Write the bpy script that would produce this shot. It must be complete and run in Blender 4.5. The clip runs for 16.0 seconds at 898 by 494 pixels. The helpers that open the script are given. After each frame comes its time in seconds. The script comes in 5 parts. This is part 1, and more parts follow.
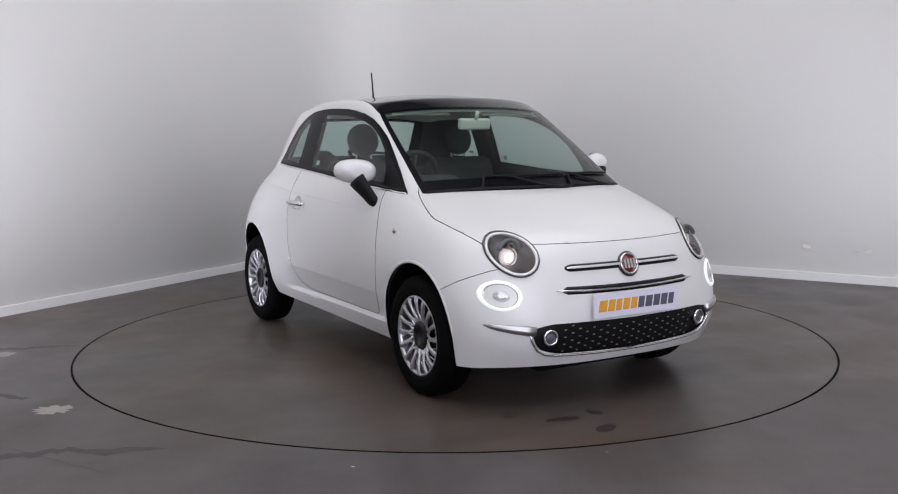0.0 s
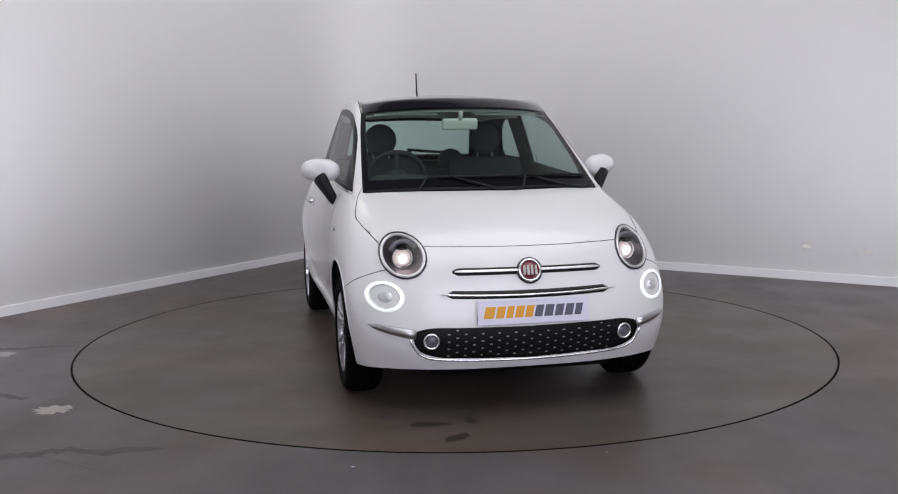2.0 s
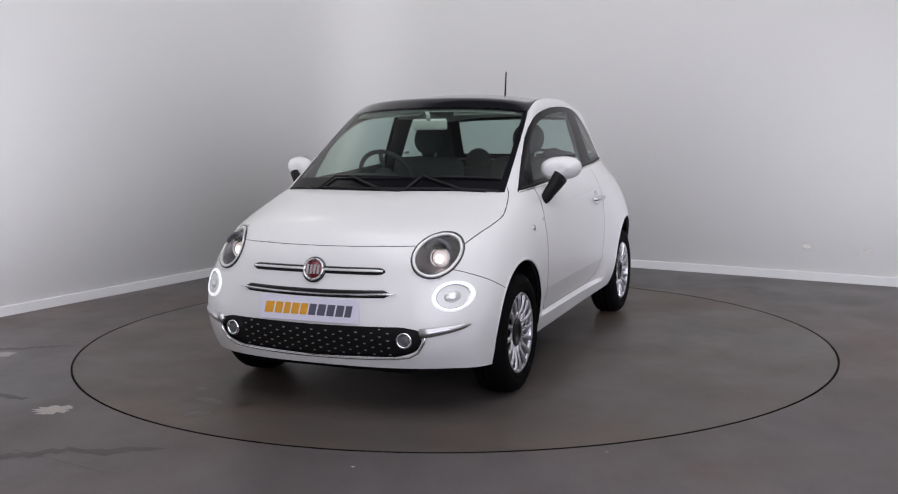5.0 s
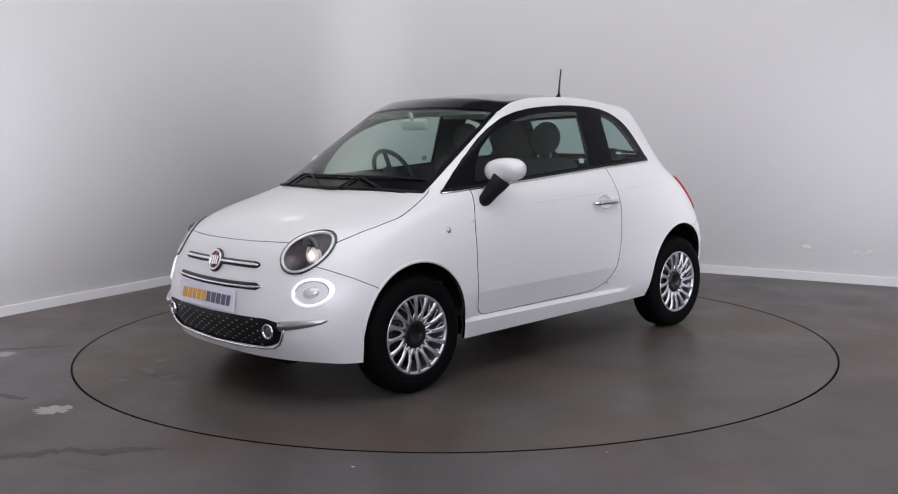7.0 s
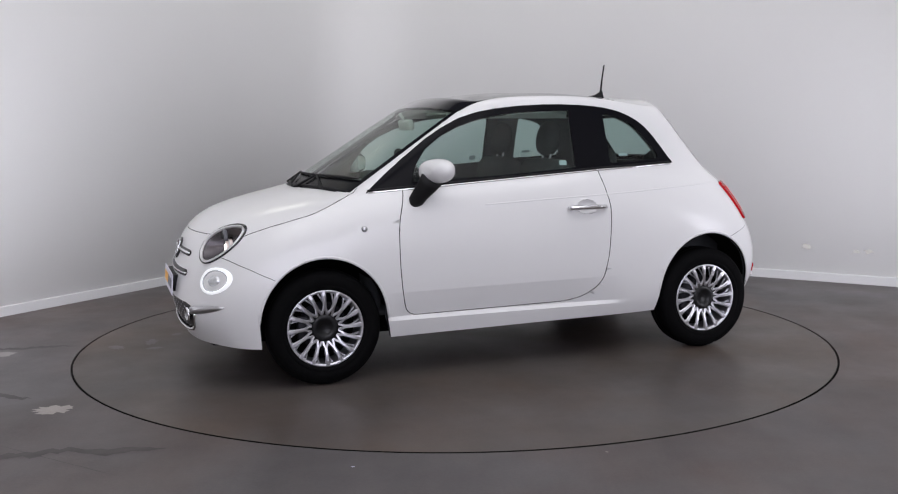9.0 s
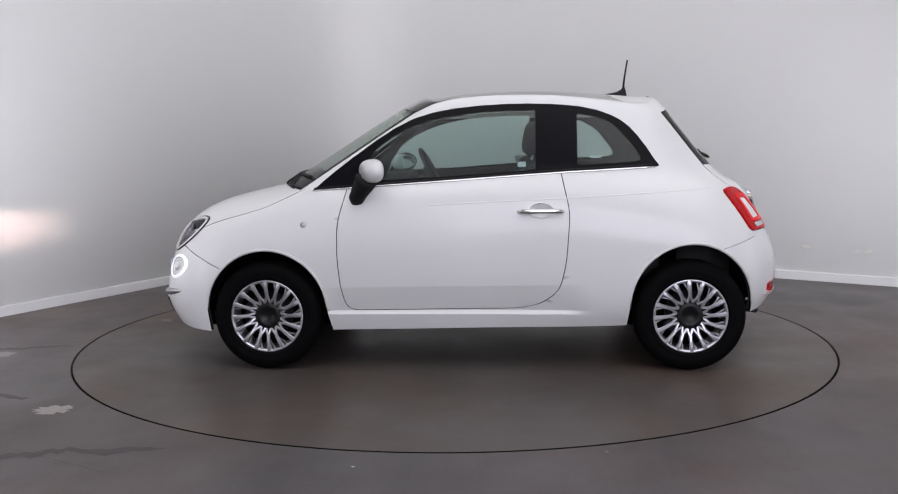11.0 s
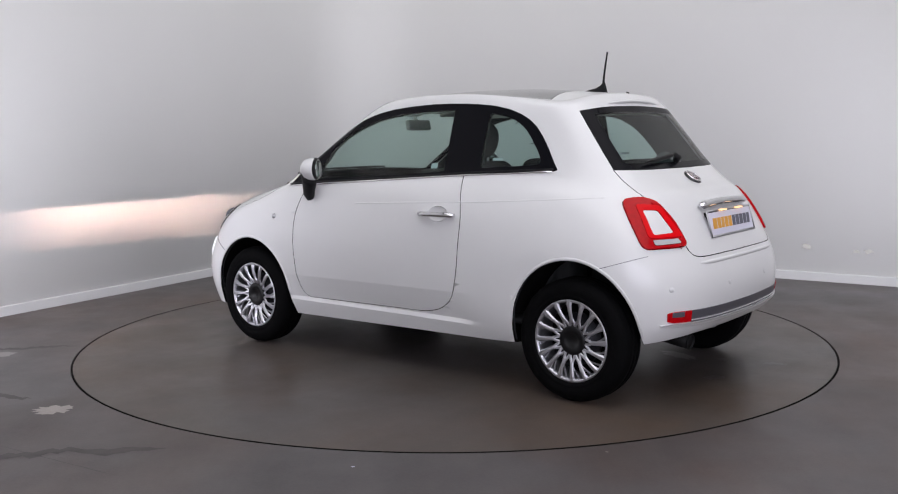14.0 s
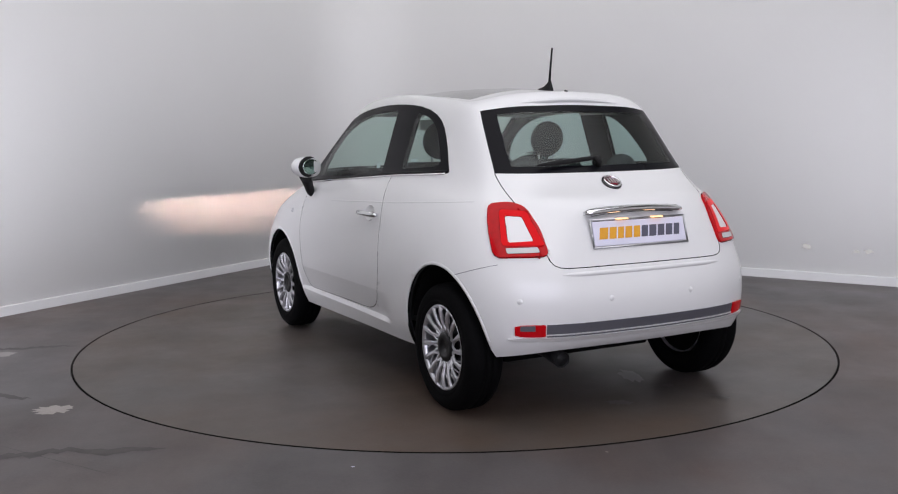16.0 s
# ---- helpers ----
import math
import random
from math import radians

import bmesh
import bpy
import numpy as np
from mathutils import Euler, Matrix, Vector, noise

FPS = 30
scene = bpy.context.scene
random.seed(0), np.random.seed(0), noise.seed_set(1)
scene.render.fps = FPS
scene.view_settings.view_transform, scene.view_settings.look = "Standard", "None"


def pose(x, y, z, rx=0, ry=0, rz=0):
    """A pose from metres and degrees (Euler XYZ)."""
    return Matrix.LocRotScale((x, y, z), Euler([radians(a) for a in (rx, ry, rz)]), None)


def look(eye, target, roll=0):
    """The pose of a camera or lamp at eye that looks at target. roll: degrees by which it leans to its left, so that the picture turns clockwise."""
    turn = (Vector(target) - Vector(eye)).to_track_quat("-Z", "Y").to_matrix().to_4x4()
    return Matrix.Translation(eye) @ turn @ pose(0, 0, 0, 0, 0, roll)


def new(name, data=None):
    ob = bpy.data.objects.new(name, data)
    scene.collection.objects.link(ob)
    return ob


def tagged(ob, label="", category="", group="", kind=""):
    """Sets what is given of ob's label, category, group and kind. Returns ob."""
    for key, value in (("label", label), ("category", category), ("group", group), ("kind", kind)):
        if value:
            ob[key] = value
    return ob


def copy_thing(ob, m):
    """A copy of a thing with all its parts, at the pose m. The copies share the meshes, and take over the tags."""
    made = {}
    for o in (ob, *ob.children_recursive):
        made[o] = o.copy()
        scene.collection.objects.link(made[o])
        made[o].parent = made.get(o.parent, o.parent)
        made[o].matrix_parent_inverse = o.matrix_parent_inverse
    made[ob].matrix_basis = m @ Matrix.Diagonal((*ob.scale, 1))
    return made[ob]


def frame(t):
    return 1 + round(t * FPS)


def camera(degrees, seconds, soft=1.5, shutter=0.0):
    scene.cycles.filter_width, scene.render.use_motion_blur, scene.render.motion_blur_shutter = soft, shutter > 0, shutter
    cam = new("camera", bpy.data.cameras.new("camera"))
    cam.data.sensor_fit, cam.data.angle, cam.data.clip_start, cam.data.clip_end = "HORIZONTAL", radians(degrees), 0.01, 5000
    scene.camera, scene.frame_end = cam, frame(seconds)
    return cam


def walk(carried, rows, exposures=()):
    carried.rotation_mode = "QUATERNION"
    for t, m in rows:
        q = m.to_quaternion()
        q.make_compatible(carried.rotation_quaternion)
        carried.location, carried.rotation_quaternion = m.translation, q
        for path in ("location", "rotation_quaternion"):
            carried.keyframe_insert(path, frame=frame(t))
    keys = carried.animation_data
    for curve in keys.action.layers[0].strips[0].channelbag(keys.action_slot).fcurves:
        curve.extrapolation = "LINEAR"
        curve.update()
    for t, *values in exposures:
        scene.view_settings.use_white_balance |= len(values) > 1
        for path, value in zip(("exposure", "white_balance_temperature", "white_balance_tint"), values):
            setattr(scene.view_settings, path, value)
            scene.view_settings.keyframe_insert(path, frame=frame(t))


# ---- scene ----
cam = camera(50.4, 16.0, soft=1.15)
EYE = (0.0, -5.874, 1.291)
AIM = (EYE[0] - 0.004384, EYE[1] + 0.992931, EYE[2] - 0.118611)
walk(cam, [(0.0, look(EYE, AIM, -0.627)), (16.0, look(EYE, AIM, -0.627))])

# ---- world and light ----
world = bpy.data.worlds.new("world")
world.use_nodes = True
world.node_tree.nodes["Background"].inputs[0].default_value = (0.6, 0.65, 0.75, 1)
world.node_tree.nodes["Background"].inputs[1].default_value = 0.05
scene.world = world
scene.view_settings.exposure = -0.12


def area_lamp(name, x, y, z, sx, sy, watts, colour, target=None, spread=180):
    data = bpy.data.lights.new(name, "AREA")
    data.shape, data.size, data.size_y, data.energy, data.color = "RECTANGLE", sx, sy, watts, colour
    data.spread = radians(spread)
    ob = new(name, data)
    ob.matrix_world = look((x, y, z), target or (x, y + 0.001, 0))
    return ob


area_lamp("ceiling_lamp", 1.1, -4.2, 6.9, 8.5, 8.7, 510, (0.965, 0.955, 0.99))
area_lamp("ceiling_spot", -2.25, 2.3, 3.9, 0.5, 0.5, 3.5, (1.0, 1.0, 0.85))
# two unseen fill lamps, added beside the view to lift the lower walls
area_lamp("wall_fill_lamp", -3.7, -1.6, 0.9, 1.6, 1.6, 30, (0.90, 0.89, 1.0), (-1.9, 4.0, 0.3), 100)
area_lamp("wall_fill_lamp", 4.5, -1.2, 0.9, 1.8, 1.6, 27, (0.90, 0.89, 1.0), (0.9, 3.8, 0.3), 84)
area_lamp("window_lamp", 0.6, -9.6, 2.9, 9.0, 3.4, 400, (0.85, 0.84, 1.0), (-0.4, 2.5, 0.6))

# ---- materials ----
def material(name, base, rough=0.5, metal=0.0, coat=0.0, grain=0.0, scale=40.0, bump=0.0, spec=0.5, emit=None, power=0.0, stain=0.0, stain_scale=1.5, coat_rough=0.04):
    m = bpy.data.materials.new(name)
    m.use_nodes = True
    nt = m.node_tree
    b = nt.nodes["Principled BSDF"]
    b.inputs["Base Color"].default_value = (*base, 1)
    b.inputs["Roughness"].default_value = rough
    b.inputs["Metallic"].default_value = metal
    b.inputs["Specular IOR Level"].default_value = spec
    b.inputs["Coat Weight"].default_value = coat
    b.inputs["Coat Roughness"].default_value = coat_rough
    if emit:
        b.inputs["Emission Color"].default_value = (*emit, 1)
        b.inputs["Emission Strength"].default_value = power
    if grain or bump or stain:
        tc = nt.nodes.new("ShaderNodeTexCoord")
        n1 = nt.nodes.new("ShaderNodeTexNoise")
        n1.inputs["Scale"].default_value = scale
        n1.inputs["Detail"].default_value = 6
        nt.links.new(tc.outputs["Object"], n1.inputs["Vector"])
        n2 = nt.nodes.new("ShaderNodeTexNoise")
        n2.inputs["Scale"].default_value = stain_scale
        n2.inputs["Detail"].default_value = 5
        n2.inputs["Roughness"].default_value = 0.6
        nt.links.new(tc.outputs["Object"], n2.inputs["Vector"])
        r1 = nt.nodes.new("ShaderNodeMapRange")
        r1.inputs[3].default_value, r1.inputs[4].default_value = 1 - grain, 1 + grain
        nt.links.new(n1.outputs[0], r1.inputs[0])
        r2 = nt.nodes.new("ShaderNodeMapRange")
        r2.inputs[1].default_value, r2.inputs[2].default_value = 0.3, 0.7
        r2.inputs[3].default_value, r2.inputs[4].default_value = 1 - stain, 1 + stain
        nt.links.new(n2.outputs[0], r2.inputs[0])
        mul = nt.nodes.new("ShaderNodeMath")
        mul.operation = "MULTIPLY"
        nt.links.new(r1.outputs[0], mul.inputs[0])
        nt.links.new(r2.outputs[0], mul.inputs[1])
        vm = nt.nodes.new("ShaderNodeVectorMath")
        vm.operation = "SCALE"
        vm.inputs[0].default_value = base
        nt.links.new(mul.outputs[0], vm.inputs["Scale"])
        nt.links.new(vm.outputs[0], b.inputs["Base Color"])
        if bump:
            bp = nt.nodes.new("ShaderNodeBump")
            bp.inputs["Strength"].default_value = bump
            bp.inputs["Distance"].default_value = 0.01
            nt.links.new(n1.outputs[0], bp.inputs["Height"])
            nt.links.new(bp.outputs[0], b.inputs["Normal"])
    return m


def glass(name, tint, rough=0.26):
    m = bpy.data.materials.new(name)
    m.use_nodes = True
    nt = m.node_tree
    nt.nodes.remove(nt.nodes["Principled BSDF"])
    tr = nt.nodes.new("ShaderNodeBsdfTransparent")
    tr.inputs[0].default_value = (*tint, 1)
    gl = nt.nodes.new("ShaderNodeBsdfGlossy")
    gl.inputs["Roughness"].default_value = rough
    lw = nt.nodes.new("ShaderNodeLayerWeight")
    lw.inputs[0].default_value = 0.5
    pw = nt.nodes.new("ShaderNodeMath")
    pw.operation = "POWER"
    pw.inputs[1].default_value = 5.0
    nt.links.new(lw.outputs["Facing"], pw.inputs[0])
    fr = nt.nodes.new("ShaderNodeMath")
    fr.operation = "MULTIPLY_ADD"
    fr.inputs[1].default_value = 0.9
    fr.inputs[2].default_value = 0.05
    nt.links.new(pw.outputs[0], fr.inputs[0])
    mx = nt.nodes.new("ShaderNodeMixShader")
    nt.links.new(fr.outputs[0], mx.inputs[0])
    nt.links.new(tr.outputs[0], mx.inputs[1])
    nt.links.new(gl.outputs[0], mx.inputs[2])
    nt.links.new(mx.outputs[0], nt.nodes["Material Output"].inputs[0])
    return m


PAINT = material("white_paint", (0.74, 0.74, 0.745), 0.42, coat=0.6, coat_rough=0.12, grain=0.012, scale=700, stain=0.015, stain_scale=2)
BLACK_GLOSS = material("gloss_black", (0.012, 0.012, 0.015), 0.12, coat=0.6)
BLACK = material("black_plastic", (0.011, 0.011, 0.012), 0.55, spec=0.2, grain=0.15, scale=300, bump=0.1)
TRIM = material("interior_trim", (0.045, 0.047, 0.050), 0.7, spec=0.2, grain=0.2, scale=200, bump=0.2)
LINING = material("headlining", (0.72, 0.73, 0.68), 0.9, grain=0.08, scale=250, bump=0.1)
RUBBER = material("tyre_rubber", (0.0028, 0.0028, 0.0032), 0.75, spec=0.06, grain=0.25, scale=90, bump=0.2)
ALLOY = material("silver_alloy", (0.58, 0.58, 0.62), 0.32, metal=0.88, grain=0.05, scale=150)
CHROME = material("chrome", (0.78, 0.78, 0.80), 0.08, metal=1.0, grain=0.03, scale=30)
SATIN = material("satin_chrome", (0.5, 0.5, 0.52), 0.3, metal=1.0, grain=0.05, scale=60)
DARK_METAL = material("dark_metal", (0.025, 0.025, 0.03), 0.45, metal=0.6, grain=0.2, scale=60)
GREY = material("grey_insert", (0.12, 0.12, 0.14), 0.35, metal=0.3, grain=0.08, scale=80)
RED_LENS = material("red_lens", (0.34, 0.001, 0.004), 0.25, coat=0.15, grain=0.35, scale=45, spec=0.12, emit=(1.0, 0.003, 0.008), power=0.10)
RED_GLOW = material("red_light_guide", (0.30, 0.001, 0.003), 0.3, spec=0.1, emit=(1.0, 0.004, 0.010), power=0.42)
DASH_METAL = material("grille_dash", (0.62, 0.62, 0.64), 0.35, metal=0.9, grain=0.1, scale=90)
STICKER = material("window_sticker", (0.62, 0.68, 0.70), 0.6, grain=0.05, scale=90)
CLEAR_LENS = material("white_lens", (0.50, 0.49, 0.50), 0.15, coat=0.8, grain=0.05, scale=200)
PLATE_WHITE = material("plate_white", (0.74, 0.73, 0.86), 0.3, coat=0.4, grain=0.02, scale=100)
PLATE_ORANGE = material("plate_orange", (0.75, 0.36, 0.03), 0.4, grain=0.05, scale=100)
PLATE_GREY = material("plate_grey", (0.10, 0.10, 0.14), 0.4, grain=0.05, scale=100)
MAROON = material("badge_maroon", (0.14, 0.008, 0.02), 0.25, coat=0.8, grain=0.05, scale=90)
SCREEN_GLASS = glass("windscreen_glass", (0.74, 0.84, 0.79))
SIDE_GLASS = glass("side_glass", (0.66, 0.78, 0.75))
LAMP_GLASS = glass("lamp_glass", (0.95, 0.95, 0.95))
DRL_GLOW = material("daylight_ring", (0.4, 0.4, 0.42), 0.3, emit=(0.92, 0.95, 1.0), power=0.85)
DRL_INNER = material("daylight_facets", (0.45, 0.45, 0.47), 0.2, metal=0.6, grain=0.9, scale=60, emit=(0.92, 0.95, 1.0), power=0.20)
BEAM_GLOW = material("beam_projector", (0.8, 0.8, 0.8), 0.2, emit=(1.0, 0.74, 0.68), power=0.40)
BEAM_CORE = material("beam_core", (0.8, 0.8, 0.8), 0.2, emit=(1.0, 0.90, 0.86), power=4.0)
SHUTTER = material("beam_shutter", (0.0, 0.0, 0.0), 1.0, spec=0.0)
RING = material("bright_ring", (0.86, 0.86, 0.87), 0.3, metal=0.6, grain=0.04, scale=60)
FRIT = material("black_border", (0.006, 0.006, 0.008), 0.25, grain=0.1, scale=90, spec=0.08)
MESH = material("grille_black", (0.006, 0.006, 0.007), 0.35, grain=0.2, scale=120, spec=0.3)
BURNER = material("burner", (0.8, 0.8, 0.8), 0.3, emit=(1.0, 0.66, 0.57), power=2800000.0)
MIRROR = material("mirror_glass", (0.50, 0.56, 0.54), 0.02, metal=1.0)
SMUDGE = material("wall_smudge", (0.62, 0.61, 0.56), 0.9, spec=0.0, grain=0.1, scale=60)
SCUFF_DIM = material("dim_scuff", (0.23, 0.22, 0.21), 0.5, grain=0.2, scale=60)
PLATE_GLOW = material("plate_bulb", (0.8, 0.7, 0.5), 0.3, emit=(1.0, 0.50, 0.18), power=1.6)
WALL = material("white_wall", (0.83, 0.83, 0.805), 0.75, grain=0.012, scale=160, bump=0.06, stain=0.012, stain_scale=0.6)
SKIRT = material("skirting_paint", (0.62, 0.62, 0.62), 0.45, grain=0.02, scale=60)
CEIL = material("ceiling_paint", (0.6, 0.6, 0.6), 0.85, grain=0.03, scale=30)


def concrete(name, grey, brown, amount, rough):
    """Painted concrete: grey, browned in broad patches, with fine grain, smears and patchy gloss."""
    m = bpy.data.materials.new(name)
    m.use_nodes = True
    nt = m.node_tree
    b = nt.nodes["Principled BSDF"]
    tc = nt.nodes.new("ShaderNodeTexCoord")

    def noise(scale, detail, lo, hi, a, z, stretch=None):
        n = nt.nodes.new("ShaderNodeTexNoise")
        n.inputs["Scale"].default_value = scale
        n.inputs["Detail"].default_value = detail
        n.inputs["Roughness"].default_value = 0.62
        src = tc.outputs["Object"]
        if stretch:
            mp = nt.nodes.new("ShaderNodeMapping")
            mp.inputs["Scale"].default_value = stretch
            mp.inputs["Rotation"].default_value = (0, 0, 0.5)
            nt.links.new(src, mp.inputs["Vector"])
            src = mp.outputs[0]
        nt.links.new(src, n.inputs["Vector"])
        r = nt.nodes.new("ShaderNodeMapRange")
        for k, v in zip((1, 2, 3, 4), (lo, hi, a, z)):
            r.inputs[k].default_value = v
        nt.links.new(n.outputs[0], r.inputs[0])
        return r.outputs[0], n.outputs[0]

    patches, _ = noise(0.55, 4, 0.42, 0.66, 0.0, amount)
    smears, _ = noise(2.2, 5, 0.3, 0.7, 0.80, 1.20, (1.0, 0.3, 1.0))
    grain, fine = noise(70.0, 6, 0.25, 0.75, 0.88, 1.12)
    gloss, _ = noise(1.4, 5, 0.3, 0.7, rough - 0.07, rough + 0.09)
    mix = nt.nodes.new("ShaderNodeMix")
    mix.data_type = "RGBA"
    mix.inputs[6].default_value = (*grey, 1)
    mix.inputs[7].default_value = (*brown, 1)
    nt.links.new(patches, mix.inputs[0])
    mul = nt.nodes.new("ShaderNodeMath")
    mul.operation = "MULTIPLY"
    nt.links.new(smears, mul.inputs[0])
    nt.links.new(grain, mul.inputs[1])
    sc = nt.nodes.new("ShaderNodeVectorMath")
    sc.operation = "SCALE"
    nt.links.new(mix.outputs[2], sc.inputs[0])
    nt.links.new(mul.outputs[0], sc.inputs["Scale"])
    nt.links.new(sc.outputs[0], b.inputs["Base Color"])
    b.inputs["Specular IOR Level"].default_value = 0.32
    nt.links.new(gloss, b.inputs["Roughness"])
    bp = nt.nodes.new("ShaderNodeBump")
    bp.inputs["Strength"].default_value = 0.04
    bp.inputs["Distance"].default_value = 0.01
    nt.links.new(fine, bp.inputs["Height"])
    nt.links.new(bp.outputs[0], b.inputs["Normal"])
    return m


FLOOR = concrete("grey_floor", (0.084, 0.076, 0.076), (0.084, 0.058, 0.047), 0.85, 0.42)
DISC = concrete("turntable_floor", (0.080, 0.071, 0.067), (0.082, 0.057, 0.041), 0.9, 0.38)
STAIN = material("floor_stain", (0.058, 0.051, 0.050), 0.5, spec=0.3, grain=0.25, scale=30, stain=0.2, stain_scale=6)
BOWL = material("lamp_bowl", (0.085, 0.075, 0.085), 0.30, metal=0.8, grain=0.1, scale=60)
# black of the dark parts, and the shade coloured into panel gaps
GAP = material("gap_shade_and_black_parts", (0.004, 0.004, 0.004), 0.9, spec=0.1)
SCUFF = material("pale_scuff", (0.34, 0.31, 0.29), 0.6, grain=0.2, scale=80)
OILY = material("dark_scuff", (0.040, 0.034, 0.031), 0.3, grain=0.25, scale=90)


def mesh_object(name, bm, mat, smooth=True):
    bmesh.ops.recalc_face_normals(bm, faces=bm.faces[:])
    me = bpy.data.meshes.new(name)
    for f in bm.faces:
        f.smooth = smooth
    bm.to_mesh(me)
    bm.free()
    me.materials.append(mat)
    return new(name, me)


OFFSET = Matrix.Translation((0.987, -0.019, 0.012))


def part(name, bm, mat, parent, label="", smooth=True, place=None):
    """One mesh as a part of a thing, authored in the car's own space."""
    bmesh.ops.transform(bm, matrix=place or OFFSET, verts=bm.verts[:])
    ob = mesh_object(name, bm, mat, smooth)
    ob.parent = parent
    if label:
        ob["label"] = label
    return ob


# ---- basic solids ----
def box(bm, x0, x1, y0, y1, z0, z1, bevel=0.0, m=None):
    r = bmesh.ops.create_cube(bm, size=1)
    vs = r["verts"]
    for v in vs:
        v.co = Vector((x0 + (v.co.x + 0.5) * (x1 - x0), y0 + (v.co.y + 0.5) * (y1 - y0), z0 + (v.co.z + 0.5) * (z1 - z0)))
    if bevel:
        es = list({e for v in vs for e in v.link_edges})
        r = bmesh.ops.bevel(bm, geom=es, offset=bevel, segments=3, profile=0.5, affect="EDGES")
        vs = list({v for f in r["faces"] for v in f.verts} | {v for v in vs if v.is_valid})
    if m:
        bmesh.ops.transform(bm, matrix=m, verts=vs)
    return vs


def lathe(bm, profile, n=48, m=None, closed=False):
    """Revolves (radius, height) pairs round the local z axis."""
    rings = []
    for r, h in profile:
        if r < 1e-6:
            rings.append([bm.verts.new((0, 0, h))])
        else:
            rings.append([bm.verts.new((r * math.cos(2 * math.pi * k / n), r * math.sin(2 * math.pi * k / n), h)) for k in range(n)])
    pairs = list(zip(rings, rings[1:])) + ([(rings[-1], rings[0])] if closed else [])
    for a, b in pairs:
        for k in range(n):
            q = [a[k % len(a)], a[(k + 1) % len(a)], b[(k + 1) % len(b)], b[k % len(b)]]
            q = [v for i, v in enumerate(q) if v not in q[:i]]
            if len(q) > 2:
                bm.faces.new(q)
    vs = [v for r in rings for v in r]
    if m:
        bmesh.ops.transform(bm, matrix=m, verts=vs)
    return vs


def tube(bm, path, radius, n=10, flat=1.0, up=(0, 0, 1)):
    """A round or flattened bar along a path; radius may be a list."""
    path = [Vector(p) for p in path]
    rad = radius if isinstance(radius, (list, tuple)) else [radius] * len(path)
    rings = []
    for i, p in enumerate(path):
        d = (path[min(i + 1, len(path) - 1)] - path[max(i - 1, 0)]).normalized()
        a = d.cross(Vector(up))
        a = a.normalized() if a.length > 1e-4 else d.orthogonal().normalized()
        b = a.cross(d).normalized()
        rings.append([bm.verts.new(p + a * rad[i] * math.cos(2 * math.pi * k / n) + b * rad[i] * flat * math.sin(2 * math.pi * k / n)) for k in range(n)])
    for r, s in zip(rings, rings[1:]):
        for k in range(n):
            bm.faces.new((r[k], r[(k + 1) % n], s[(k + 1) % n], s[k]))
    bm.faces.new(rings[0])
    bm.faces.new(rings[-1])
    return [v for r in rings for v in r]


def facing(point, normal, up=(0, 0, 1)):
    """A pose whose z axis is the normal and whose y axis is near up."""
    z = Vector(normal).normalized()
    x = Vector(up).cross(z).normalized()
    y = z.cross(x)
    return Matrix.Translation(point) @ Matrix((x, y, z)).transposed().to_4x4()


# ---- the room ----
CORNER = Vector((-1.06, 5.0))
LEFT_WAY = Vector((-0.483, -0.876))
RIGHT_WAY = Vector((0.832, -0.555))
ROOM, HEIGHT, COVE = 12.5, 7.0, 1.0


def wall_line(shift=0.0, reach=ROOM):
    """The plan of the two walls and the rounded corner between them."""
    a, b = CORNER + LEFT_WAY * COVE, CORNER + RIGHT_WAY * COVE
    pts = [CORNER + LEFT_WAY * reach]
    for k in range(17):
        s = k / 16
        pts.append(a * (1 - s) ** 2 + CORNER * 2 * s * (1 - s) + b * s ** 2)
    pts.append(CORNER + RIGHT_WAY * reach)
    out = []
    for i, p in enumerate(pts):
        d = (pts[min(i + 1, len(pts) - 1)] - pts[max(i - 1, 0)]).normalized()
        out.append(p + Vector((-d.y, d.x)) * shift)
    return out


def strip(bm, inner, outer, z0, z1, lip=0.0):
    rows = []
    for p, q in zip(inner, outer):
        rows.append([bm.verts.new((p.x, p.y, z0)), bm.verts.new((p.x, p.y, z1 - lip)), bm.verts.new((p.x * 0.5 + q.x * 0.5, p.y * 0.5 + q.y * 0.5, z1)), bm.verts.new((q.x, q.y, z1)), bm.verts.new((q.x, q.y, z0))])
    for a, b in zip(rows, rows[1:]):
        for k in range(5):
            bm.faces.new((a[k], b[k], b[(k + 1) % 5], a[(k + 1) % 5]))
    bm.faces.new(rows[0])
    bm.faces.new(rows[-1])


